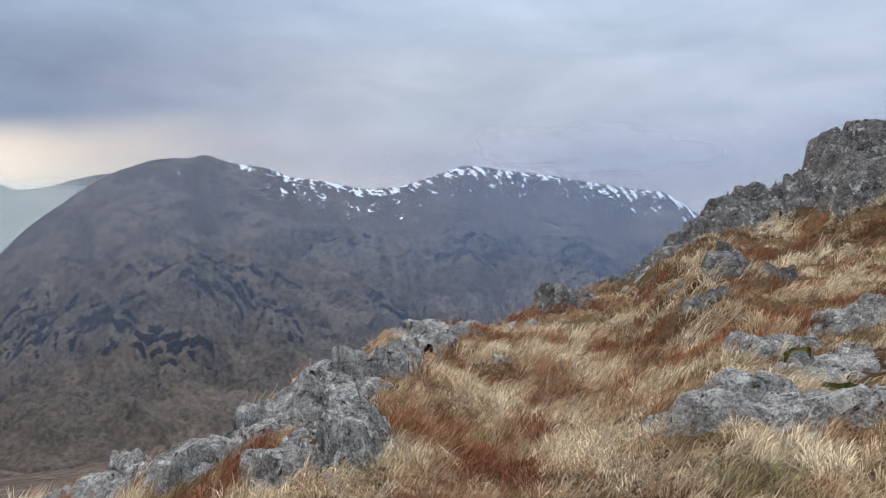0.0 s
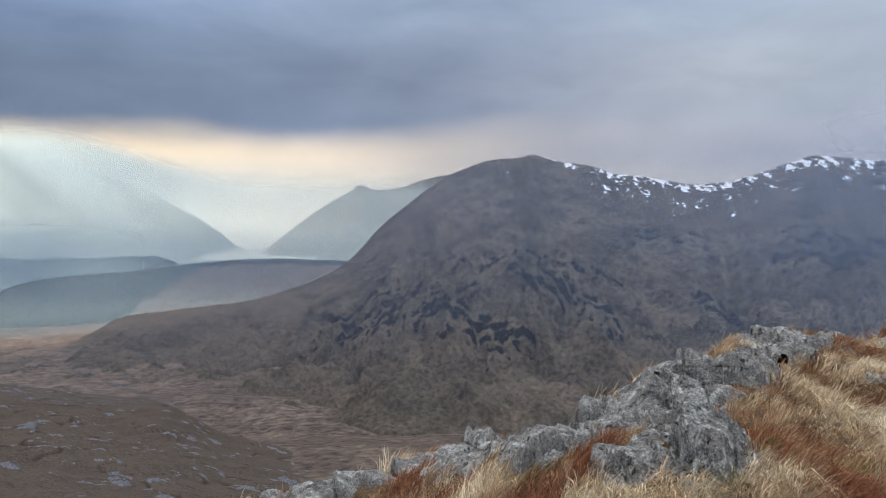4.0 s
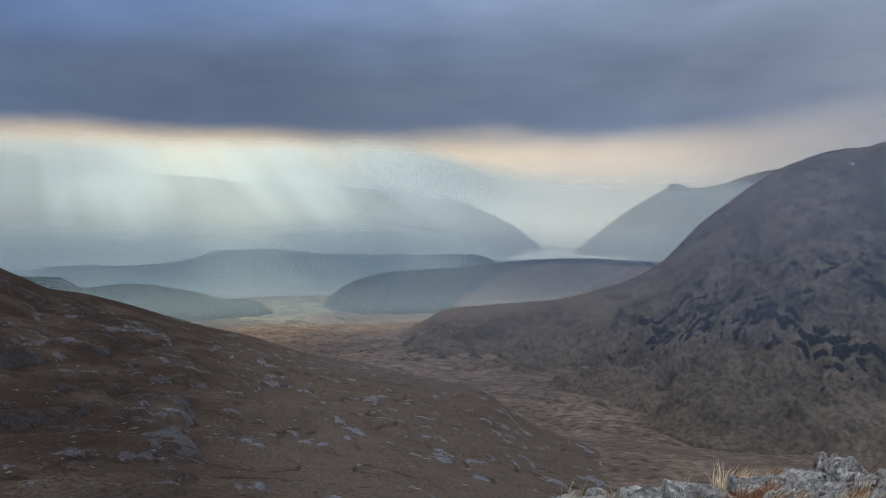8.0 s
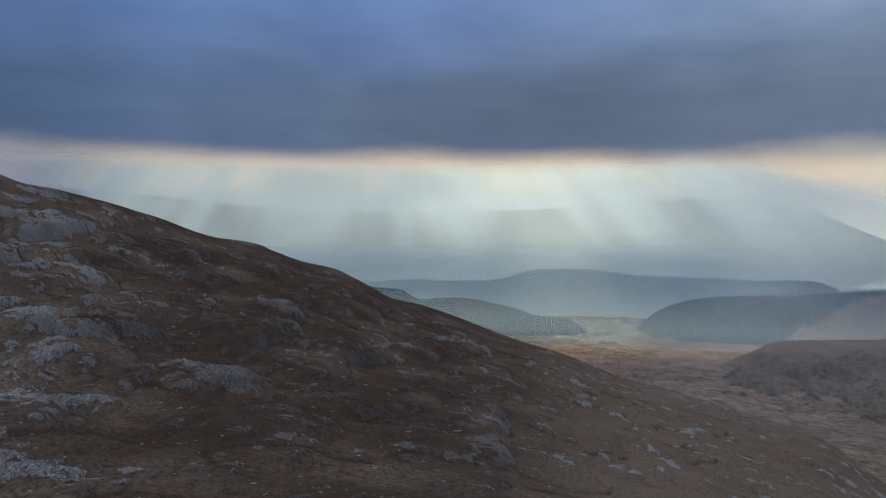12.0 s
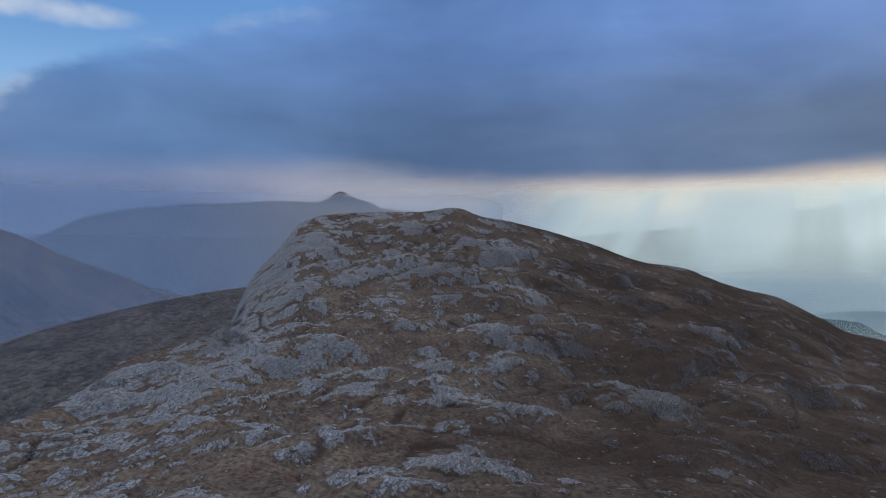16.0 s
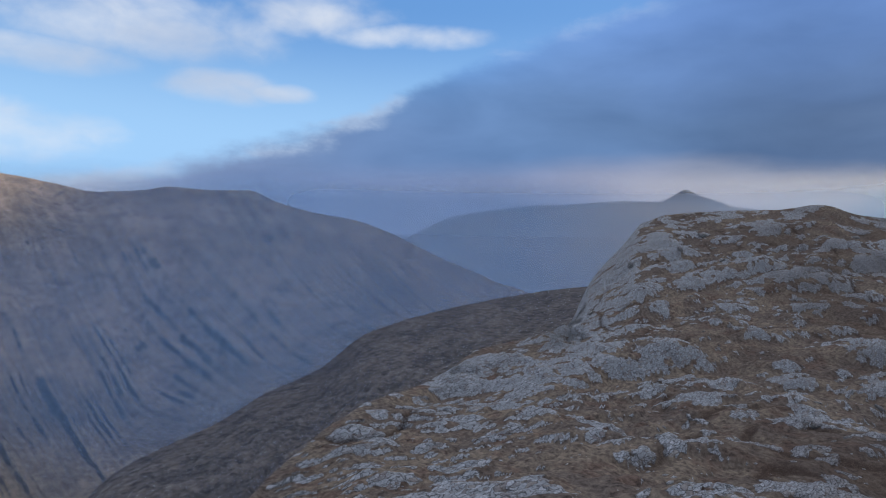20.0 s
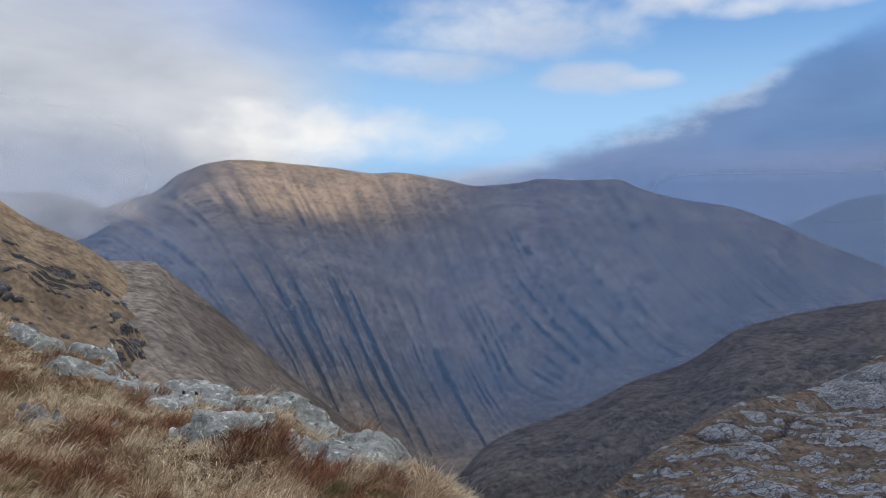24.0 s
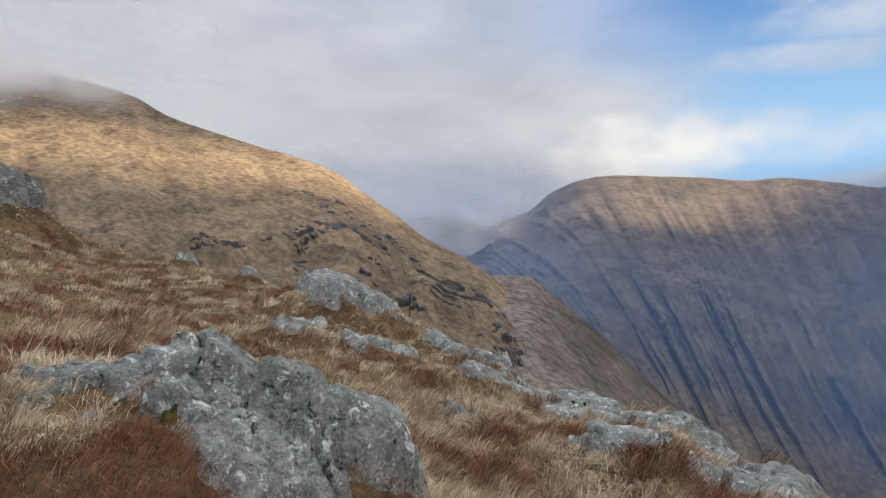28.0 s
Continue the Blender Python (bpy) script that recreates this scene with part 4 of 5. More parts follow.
def plates(x, y, cell, strike, long, dip):
    """Rock split along its joints into tilted plates: the height within a plate, and how far off the nearest joint is."""
    d, q = way(strike), way(strike + 90)
    u = (x * d.x + y * d.y) / (cell * long) + 0.22 * fbm(x / cell, y / cell, 3)
    v = (x * q.x + y * q.y) / cell + 0.22 * fbm(x / cell + 9, y / cell, 3)
    ui, vi = np.floor(u).astype(int), np.floor(v).astype(int)
    best, second, high, cells = np.full(x.shape, 9.0), np.full(x.shape, 9.0), np.zeros(x.shape), np.zeros(x.shape, int)
    for i in (-1, 0, 1):
        for j in (-1, 0, 1):
            c = CELLS[PERM[(PERM[(ui + i) % 512] + vi + j) % 512]]
            du, dv = u - (ui + i + 0.5 + 0.85 * c[..., 0]), v - (vi + j + 0.5 + 0.85 * c[..., 1])
            far = np.hypot(du, dv)
            near = far < best
            second = np.where(near, best, np.minimum(second, far))
            high = np.where(near, c[..., 2] + 1.3 * (c[..., 3] * du + c[..., 4] * dv) + dip * dv, high)
            cells = np.where(near, (ui + i) * 4096 + vi + j, cells)
            best = np.where(near, far, best)
    return high, second - best, cells


def lay_bedrock(a0, a1, r0, r1, strike, dip):
    """Raises the bedrock between two azimuths and two distances, each outcrop a mesh of its own, parted from the next along a joint."""
    da, dr = 0.11, 0.0046
    A = np.arange(a0, a1, da)[:, None]
    R = np.exp(np.arange(math.log(r0), math.log(r1), dr))[None, :]
    x, y = -R * np.sin(np.radians(A)), R * np.cos(np.radians(A))
    turf = turf_height(A, R)
    big, joint, cells = plates(x, y, 0.34, strike, 2.1, dip)
    mid, joint2, _ = plates(x, y, 0.12, strike + 12, 2.4, dip)
    huge, joint3, wide_cells = plates(x, y, 0.95, strike - 8, 1.8, dip)
    pit = fbm(x / 0.22, y / 0.22, 4, 0.6)
    hard = 0.155 * big + 0.050 * mid - 0.10 * smooth(0.10, 0, joint) - 0.030 * smooth(0.17, 0, joint2) + 0.014 * pit
    crag = 0.42 * huge + 0.17 * big + 0.05 * mid - 0.10 * smooth(0.09, 0, joint3) - 0.05 * smooth(0.10, 0, joint)
    worn = 0.11 * huge + 0.045 * big + 0.012 * mid - 0.12 * smooth(0.055, 0, joint3) - 0.048 * smooth(0.085, 0, joint) + 0.016 * pit
    warp, warp2 = fbm(x / 0.5 + 7, y / 0.5, 4), fbm(x / 0.16, y / 0.16 + 3, 3)
    Z, owner = turf - 0.25, np.full(turf.shape, -1)
    for k, (name, label, az, cx, cy, a, b, tall, mat, seed, lean, group, category, soft) in enumerate(ROCKS):
        if not a0 < az < a1:
            continue
        r = math.hypot(cx, cy)
        ia, ja = int((az - a0 - math.degrees(1.5 * a / r)) / da), int((az - a0 + math.degrees(1.5 * a / r)) / da) + 1
        ib, jb = int(math.log(max(r - 1.5 * b, r0) / r0) / dr), int(math.log((r + 1.5 * b) / r0) / dr) + 1
        w = (slice(max(ia, 0), max(ja, 0)), slice(max(ib, 0), max(jb, 0)))
        X, Y = x[w] - cx, y[w] - cy
        ca, sa = math.cos(radians(az)), math.sin(radians(az))
        u, v = X * ca + Y * sa, -X * sa + Y * ca
        d = np.sqrt((u / a) ** 2 + (v / b) ** 2) + 0.42 * warp[w] + 0.10 * warp2[w]
        style = hard if r < 11 else crag
        face = worn if mat is M_BOULDER else style
        part = smooth(1.08, 0.50 - 0.2 * soft, d)
        if mat is M_MOSS:
            face = 0.03 * warp2 + 0.02 * warp
        rough = min(1.0, 0.4 + tall * 4.0)
        dome = tall * part + smooth(0, 0.4, part) * rough * face[w] - part * math.tan(radians(lean)) * u * 0.35
        h = turf[w] + dome - 0.22 * (1 - part)
        win = (h > Z[w]) & (d < 1.35)
        Z[w] = np.where(win, h, Z[w])
        owner[w] = np.where(win, k, owner[w])
    show = Z > turf - 0.05
    idx = np.arange(Z.size).reshape(Z.shape)
    quads = np.stack([idx[:-1, :-1], idx[1:, :-1], idx[1:, 1:], idx[:-1, 1:]], -1)
    own = owner[:-1, :-1]
    seen = (show[:-1, :-1] | show[1:, :-1] | show[1:, 1:] | show[:-1, 1:]) & (own >= 0)
    broad = np.array([rock[8] is M_BOULDER or math.hypot(rock[3], rock[4]) > 11 for rock in ROCKS] + [False])
    moss = np.array([rock[8] is M_MOSS for rock in ROCKS] + [True])
    cell = np.where(moss[own], 0, np.where(broad[own], wide_cells[:-1, :-1], cells[:-1, :-1]))
    # quads that touch within one piece share a label
    label = np.where(seen, np.arange(own.size).reshape(own.shape), own.size)
    for _ in range(400):
        old = label.copy()
        for axis in (0, 1):
            for a, b in (((slice(1, None)), (slice(None, -1))), ((slice(None, -1)), (slice(1, None)))):
                p = (a, slice(None)) if axis == 0 else (slice(None), a)
                q = (b, slice(None)) if axis == 0 else (slice(None), b)
                joined = seen[p] & seen[q] & (own[p] == own[q]) & (cell[p] == cell[q])
                label[p] = np.where(joined, np.minimum(label[p], label[q]), label[p])
        if (old == label).all():
            break
    # chips too small to stand alone go with the block beside them
    for _ in range(12):
        count = np.bincount(label.reshape(-1), minlength=own.size + 1)
        for axis in (0, 1):
            for a, b in (((slice(1, None)), (slice(None, -1))), ((slice(None, -1)), (slice(1, None)))):
                p = (a, slice(None)) if axis == 0 else (slice(None), a)
                q = (b, slice(None)) if axis == 0 else (slice(None), b)
                take = seen[p] & seen[q] & (own[p] == own[q]) & (count[label[p]] < 40) & (count[label[q]] >= 40)
                label[p] = np.where(take, label[q], label[p])
    P = np.stack([x, y, Z], -1).reshape(-1, 3)
    label, own, quads = label.reshape(-1), own.reshape(-1), quads.reshape(-1, 4)
    for k, rock in enumerate(ROCKS):
        mine = np.nonzero((own == k) & (label < own.size))[0]
        ids, counts = np.unique(label[mine], return_counts=True)
        ids = ids[counts >= 10]
        if not len(ids):
            continue
        pieces = [np.unique(quads[mine[label[mine] == c]], return_inverse=True) for c in ids]
        at = Vector((rock[3], rock[4], min(float(P[used, 2].min()) for used, F in pieces)))
        ob = new(rock[0]) if len(pieces) > 1 else None
        for used, F in pieces:
            name = "block" if ob else rock[0]
            piece = new(name, tri_mesh(name, P[used] - np.array(at), F.reshape(-1, 4), rock[8]))
            if ob:
                piece.parent = ob
        ob = ob or piece
        ob.location = at
        tagged(ob, rock[1], rock[12], rock[11], "")


PALE = "lichen-spotted grey schist outcrop on the grassy rim"
rows = [(22.3, 6.31, -2.10, 0.48, 0.24), (17.3, 5.6, -1.80, 0.80, 0.46), (9.6, 4.75, -1.47, 0.84, 0.46), (14.2, 6.72, -1.83, 0.36, 0.20), (11.3, 6.8, -1.69, 0.46, 0.29), (6.3, 6.75, -1.49, 0.86, 0.47), (8.6, 6.24, -1.62, 0.68, 0.28),
        (1.5, 9.58, -1.56, 1.06, 0.32), (25.7, 7.4, -2.47, 0.7, 0.26), (4.2, 8.1, -1.53, 0.6, 0.26), (13.0, 5.7, -1.72, 0.5, 0.26), (7.6, 5.6, -1.56, 0.7, 0.24), (12.2, 6.3, -1.74, 0.7, 0.26), (4.6, 7.2, -1.56, 0.7, 0.26), (16.0, 6.3, -1.86, 0.7, 0.3), (20.6, 6.0, -2.0, 0.6, 0.3), (2.6, 8.6, -1.56, 0.6, 0.24)]
for i, q in enumerate(rows):
    outcrop("rock_outcrop", PALE, *q[:3], q[3] * 1.45, q[4], M_ROCK, 100 + i, 1.1, -8)
for i, q in enumerate([(1.3, 8.34, -1.63, 0.2, 0.11), (-0.2, 8.88, -1.61, 0.3, 0.14), (-4.5, 8.19, -1.57, 0.32, 0.24), (-2.4, 10.5, -1.60, 0.36, 0.24)]):
    outcrop("stone", "small pale stone half sunk in dry grass", *q, M_ROCK, 130 + i, 0.9)
rows = [(-9.6, 12, -1.44, 1.2, 0.36), (-13.5, 13.5, -1.23, 1.0, 0.48), (-17.6, 13, -0.68, 1.26, 0.84), (-21.3, 13.9, -0.24, 1.7, 1.02), (-24.6, 15.5, 0.05, 2.0, 0.85), (-28.8, 18.3, 0.95, 1.9, 1.6), (-32.8, 16.6, 0.9, 2.6, 2.3), (-27.0, 15.2, 0.2, 1.5, 0.9), (-31.0, 13.5, 0.25, 1.8, 0.9), (-29.6, 15.8, 0.75, 1.6, 1.3), (-15.6, 13.2, -0.95, 0.9, 0.6), (-23.6, 14.6, -0.1, 1.3, 0.9)]
for i, q in enumerate(rows):
    outcrop("crag", "broken dark grey crag of layered schist above dry grass", *q, M_CRAG, 150 + i, 0.9, 6, "crags above the spur", "crag")
rows = [(-21, 10.1, -0.75, 0.85, 0.6), (-19.3, 8.54, -1.02, 0.66, 0.5), (-17.4, 10.2, -1.01, 0.45, 0.26), (-24.3, 10.2, -0.78, 0.55, 0.36), (-23.3, 6.85, -1.16, 1.0, 0.32), (-27.1, 6.3, -1.15, 1.3, 0.26), (-22.9, 5.15, -1.31, 1.46, 0.47), (-19.1, 5.95, -1.3, 0.28, 0.1), (-29.4, 7.3, -0.92, 1.0, 0.33)]
for i, q in enumerate(rows):
    outcrop("rock_slab", "dark grey mossy rock slab set in straw-coloured grass", *q, M_CRAG if i < 4 else M_ROCK, 170 + i, 0.55, 2, "slabs in the grass")
rows = [(40, 7.8, -3.03, 0.95, 0.30), (34.1, 7.3, -2.74, 0.95, 0.26), (28.6, 7.2, -2.60, 0.75, 0.32), (24.3, 6.7, -2.26, 0.7, 0.33), (19.9, 5.95, -1.9, 0.56, 0.42), (14.4, 6.7, -1.82, 0.56, 0.26), (37, 7.5, -2.90, 0.7, 0.26), (31.3, 7.2, -2.70, 0.6, 0.24)]
for i, q in enumerate(rows):
    outcrop("rock_outcrop", PALE, *q[:3], q[3] * 1.35, q[4], M_ROCK, 190 + i, 0.9, -6)
BOULDERS = "smooth grey boulder with white lichen and black moss in cracks"
rows = [(204.2, 4.5, -1.14, 0.80, 0.58, 27, 0.28), (208.6, 4.0, -1.24, 0.84, 0.36, 28, 0.12), (212.8, 4.35, -0.86, 0.40, 0.18, 6, 0.7), (221.2, 4.9, -0.86, 0.52, 0.34, 8, 0.3), (216.6, 4.85, -0.94, 0.58, 0.32, 10, 0.22), (227.0, 4.8, -0.93, 0.34, 0.26, -8, 0.4),
        (209.0, 4.85, -0.94, 0.70, 0.20, 18, 0.15), (213.6, 4.9, -0.88, 0.52, 0.16, 8, 0.15), (223.0, 4.6, -0.96, 0.18, 0.10, 0, 0.4), (212.4, 4.15, -1.02, 0.50, 0.26, 20, 0.2), (217.6, 4.5, -0.98, 0.34, 0.14, 8, 0.3), (219.6, 4.4, -0.94, 0.20, 0.08, 6, 0.3), (203.8, 5.0, -1.12, 0.5, 0.3, 26, 0.2)]
for i, q in enumerate(rows):
    outcrop("boulder", BOULDERS, *q[:3], q[3] * 1.3, q[4], M_BOULDER, 215 + i, 0.8, q[5] * 0.6, "boulders by the path", "boulder", q[6] * 0.5)
rows = [(203, 15.1, -1.31, 2.3, 1.16), (206.8, 11.2, -1.36, 0.86, 0.46), (210.6, 22.3, -0.82, 0.8, 0.42), (215.3, 25.4, -0.41, 0.9, 0.32), (226.8, 25, 1.06, 2.1, 2.2), (202.6, 11.3, -1.55, 0.52, 0.4), (205.6, 12.3, -1.35, 0.7, 0.45), (201, 11.8, -1.63, 0.5, 0.38), (198.9, 11.7, -1.74, 0.5, 0.42), (207.1, 11.2, -1.36, 0.9, 0.5)]
for i, q in enumerate(rows):
    outcrop("rock_outcrop", "weathered grey rock among tussocks on the crest of the spur", *q, M_CRAG if i == 4 else M_BOULDER, 240 + i, 0.8, 6)
rows = [(188.6, 11, -2.23, 1.0, 0.24), (184.1, 10.9, -2.33, 1.04, 0.36), (182.1, 7.35, -1.9, 0.95, 0.42), (177.6, 8.6, -2.09, 0.72, 0.46), (181.2, 9, -2.1, 0.68, 0.36), (172.8, 6.9, -2.08, 1.05, 0.43), (172.7, 7.6, -2.13, 0.5, 0.28), (195.3, 13.2, -1.91, 0.78, 0.54), (191.3, 13.6, -2.24, 1.0, 0.56), (192.4, 11, -1.97, 0.9, 0.36), (186.4, 11, -2.28, 0.9, 0.3), (199.3, 11.7, -1.72, 0.58, 0.38)]
for i, q in enumerate(rows):
    outcrop("rock_slab", "pale green-grey rock slab along the edge of the drop", *q[:3], q[3] * 1.35, q[4], M_BOULDER, 260 + i, 0.9, 6, "slabs along the edge")
outcrop("stone", "flat dark stone lying in the grass", 194.2, 7.7, -1.77, 0.58, 0.30, M_CRAG, 280, 0.5, 8)
for i, q in enumerate([(213.2, 5.2, -0.80, 0.10, 0.05), (209.3, 5.3, -0.95, 0.17, 0.07), (216.2, 4.2, -0.96, 0.06, 0.05), (190, 8.5, -2.0, 0.1, 0.06), (186, 7.2, -1.95, 0.12, 0.06)]):
    outcrop("stone", "small pinkish white stone beside a boulder", *q, M_BOULDER, 290 + i, 0.9)


rng = np.random.RandomState(77)
for i in range(74):
    first = i < 34
    az = rng.uniform(-16, 27) if first else rng.uniform(170, 207)
    r = float(RIM(az, 2)) * rng.uniform(0.82, 1.0)
    w = rng.uniform(0.22, 0.6) * (0.6 + r / 18) * (1.0 if first else 1.5)
    h = w * (rng.uniform(0.3, 0.5) if first else rng.uniform(0.18, 0.30))
    ground_z = float(bare_turf(np.array([az]), np.array([r]))[0])
    outcrop("rock_outcrop", "jagged little rock breaking the turf along the rim", az, r, ground_z + h * 0.12, w, h, M_ROCK if first else M_BOULDER, 400 + i, 0.9, -8 if first else 8)
for i, q in enumerate([(-23.6, 5.75, -1.32, 0.45, 0.12), (-27.5, 5.7, -1.27, 0.45, 0.12), (-25.0, 6.35, -1.12, 0.28, 0.08), (-31.0, 5.3, -1.24, 0.3, 0.16), (-20.5, 5.7, -1.38, 0.3, 0.12), (8.0, 4.2, -1.62, 0.3, 0.14), (214.4, 4.0, -1.05, 0.2, 0.06), (218.2, 4.3, -0.97, 0.18, 0.05), (228.5, 4.7, -0.9, 0.2, 0.1)]):
    outcrop("moss_cushion", "olive green moss cushion between rock slabs", *q, M_MOSS, 480 + i, 0.6, 0, "moss on the rocks", "moss", 0.5)
A = np.concatenate([np.arange(-80, -40, 2.0), np.arange(-40, 52, 0.45), np.arange(52, 156, 2.0), np.arange(156, 236, 0.45), np.arange(236, 280.1, 2.0)])[:, None]
ri = np.concatenate([[0.01], np.geomspace(0.4, 2.0, 12)[:-1], np.geomspace(2.0, 34, 170), np.geomspace(35, 60, 6)])[None, :]
z = turf_height(A, ri)
ob = grid_mesh("turf", np.stack([-ri * np.sin(np.radians(A)), ri * np.cos(np.radians(A)), z], -1), M_SOIL)
thing(ob, "straw and rust-coloured turf on a steep mountain spur", "ground")
lay_bedrock(-38, 46, 3.3, 24, 40, 0.5)
lay_bedrock(162, 236, 3.2, 30, 150, 0.4)

# ---- rough grass on the spur ----
def straw_material(name, straw, pale, rust, olive):
    """Dry blades; the mesh says how rusty each tussock is."""
    m, n = material(name)
    g = n.tree.nodes.new("ShaderNodeNewGeometry")
    p, rand = g.outputs[0], g.outputs[8]
    tone = n.math("ADD", n.add("ShaderNodeAttribute", dict(attribute_name="tone"), 2), n.math("MULTIPLY", n.math("SUBTRACT", rand, 0.5), 0.22))
    col = n.ramp(tone, [(0.0, pale), (0.34, straw), (0.60, tuple((a + b) / 2 for a, b in zip(straw, rust))), (0.85, rust)], "LINEAR")
    col = n.mix(n.span(n.noise(n.vmath("ADD", p, (4, 70, 0)), 1.3, 4.0, 0.65), 0.57, 0.66, 0.0, 0.75), col, olive)
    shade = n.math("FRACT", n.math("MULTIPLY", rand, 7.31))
    col = n.mix(1.0, col, n.add("ShaderNodeCombineColor", i0=n.span(shade, 0, 1, 0.40, 1.45, False), i1=n.span(shade, 0, 1, 0.40, 1.44, False), i2=n.span(shade, 0, 1, 0.42, 1.42, False)), "MULTIPLY")
    a = n.add("ShaderNodeBsdfDiffuse", None, 0, Color=col)
    b = n.add("ShaderNodeBsdfTranslucent", None, 0, Color=col)
    surface(n, n.add("ShaderNodeMixShader", None, 0, i0=0.2, i1=a, i2=b))
    return m


M_STRAW = straw_material("dry_mountain_grass", (0.60, 0.455, 0.285), (0.82, 0.71, 0.51), (0.29, 0.130, 0.070), (0.22, 0.19, 0.08))
# the same grass with shade put into its colours, for the duller side
M_STRAW_SHADED = straw_material("shaded_mountain_grass", (0.42, 0.315, 0.205), (0.64, 0.54, 0.385), (0.19, 0.090, 0.054), (0.135, 0.125, 0.055))


def covered(x, y):
    hit = np.zeros(x.shape, bool)
    for cx, cy, a, b, t in FOOTPRINTS:
        dx, dy = x - cx, y - cy
        u, v = dx * math.cos(t) + dy * math.sin(t), -dx * math.sin(t) + dy * math.cos(t)
        hit |= (u / a) ** 2 + (v / b) ** 2 < 1
    return hit


def tussocks(name, label, mat, a0, a1, near, count, blades, seed, lean):
    """Windblown grass in tussocks between two azimuths, out to the rim: each one a mop of long blades combed over to one side."""
    rng = np.random.RandomState(seed)
    A = rng.uniform(a0, a1, count)
    far = RIM(A, 2) * 1.02
    r = near * (far / near) ** (rng.uniform(0, 1, count) ** 0.75)
    x, y = -r * np.sin(np.radians(A)), r * np.cos(np.radians(A))
    ok = ~covered(x, y)
    A, r, x, y = A[ok], r[ok], x[ok], y[ok]
    n = len(A)
    bend = np.radians(lean + A) + 2.2 * fbm(x / 1.6 + seed, y / 1.6, 3) + rng.normal(0, 0.7, n)
    size = rng.uniform(0.6, 1.2, n) * (1 + 0.6 * fbm(x / 0.9, y / 0.9 + 9, 2))
    flop = np.clip(rng.normal(1.05, 0.25, n), 0.3, 1.4)
    tone = 0.42 + 1.35 * fbm(x / 0.9 + 3 * seed, y / 0.9, 4, 0.65) + rng.normal(0, 0.12, n) + 0.22 * smooth(-8, 4, A) * smooth(40, 20, A) + 0.5 * smooth(204, 214, A) * smooth(4.7, 4.1, r)
    k = np.repeat(np.arange(n), blades)
    m = len(k)
    spread = np.abs(rng.normal(0, 0.06, m)) * (1 + 0.05 * r[k])
    th = rng.uniform(0, 2 * np.pi, m)
    bx, by = x[k] + spread * np.cos(th), y[k] + spread * np.sin(th)
    rr = np.hypot(bx, by)
    aa = np.degrees(np.arctan2(-bx, by))
    aa = np.where(aa < -80, aa + 360, aa)
    bz = turf_height(aa, rr) - 0.01 + 0.05 * size[k] * np.maximum(1 - spread / 0.10, 0)
    length = size[k] * rng.uniform(0.08, 0.23, m) * (0.55 + 0.45 * smooth(3.0, 6.5, rr))
    pull = 1.5 + 0.6 * rng.normal(size=n)[k]
    ang = np.arctan2(pull * np.sin(bend[k]) + 0.75 * np.sin(th), pull * np.cos(bend[k]) + 0.75 * np.cos(th)) + rng.normal(0, 0.2, m)
    tilt = np.clip(flop[k] + rng.normal(0, 0.22, m), 0.1, 1.5)
    wide = (0.0007 + 0.00024 * rr) * rng.uniform(0.6, 1.4, m)
    hx, hy = np.cos(ang), np.sin(ang)
    dx, dy = -np.sin(np.radians(aa) + np.pi / 2), np.cos(np.radians(aa) + np.pi / 2)
    root = np.stack([bx, by, bz], 1)
    midp = root + length[:, None] * 0.5 * np.stack([hx * np.sin(tilt * 0.6), hy * np.sin(tilt * 0.6), np.cos(tilt * 0.6)], 1)
    tip = midp + length[:, None] * 0.6 * np.stack([hx * np.sin(tilt * 1.5), hy * np.sin(tilt * 1.5), np.cos(tilt * 1.5)], 1)
    side = np.stack([dx, dy, 0 * dx], 1) * wide[:, None]
    V = np.stack([root, midp + side, midp - side, tip], 1).reshape(-1, 3)
    b = np.arange(m)[:, None] * 4
    F = np.concatenate([b + np.array([[0, 1, 2]]), b + np.array([[2, 1, 3]])], 0)
    me = tri_mesh(name, V, F, mat, True)
    me.attributes.new("tone", "FLOAT", "POINT").data.foreach_set("value", np.repeat(np.clip(tone[k], 0, 1), 4).astype(np.float32))
    return tagged(new(name, me), label, "grass", "", "stuff")


tussocks("dry_grass", "windblown straw and rust-coloured mountain grass", M_STRAW, -36, 30, 3.0, 6800, 48, 7, -8)
tussocks("dry_grass", "windblown grass on the edge of the spur, coloured darker for shade", M_STRAW_SHADED, 160, 232, 2.8, 7000, 44, 9, -8)

tussocks("dry_grass", "short windblown grass underfoot on the spur", M_STRAW_SHADED, -78, 278, 0.7, 2600, 22, 12, -8)

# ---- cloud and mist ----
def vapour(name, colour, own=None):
    """See-through tint for sheets standing in for cloud and haze, scattering light both ways; the mesh says how thick
    it is.
    """
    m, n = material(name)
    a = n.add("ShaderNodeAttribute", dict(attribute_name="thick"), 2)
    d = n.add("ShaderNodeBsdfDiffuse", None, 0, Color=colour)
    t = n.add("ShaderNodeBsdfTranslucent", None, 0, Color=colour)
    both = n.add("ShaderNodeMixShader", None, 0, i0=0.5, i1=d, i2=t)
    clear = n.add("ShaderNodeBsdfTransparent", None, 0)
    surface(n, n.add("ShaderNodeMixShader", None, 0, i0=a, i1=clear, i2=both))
    return m


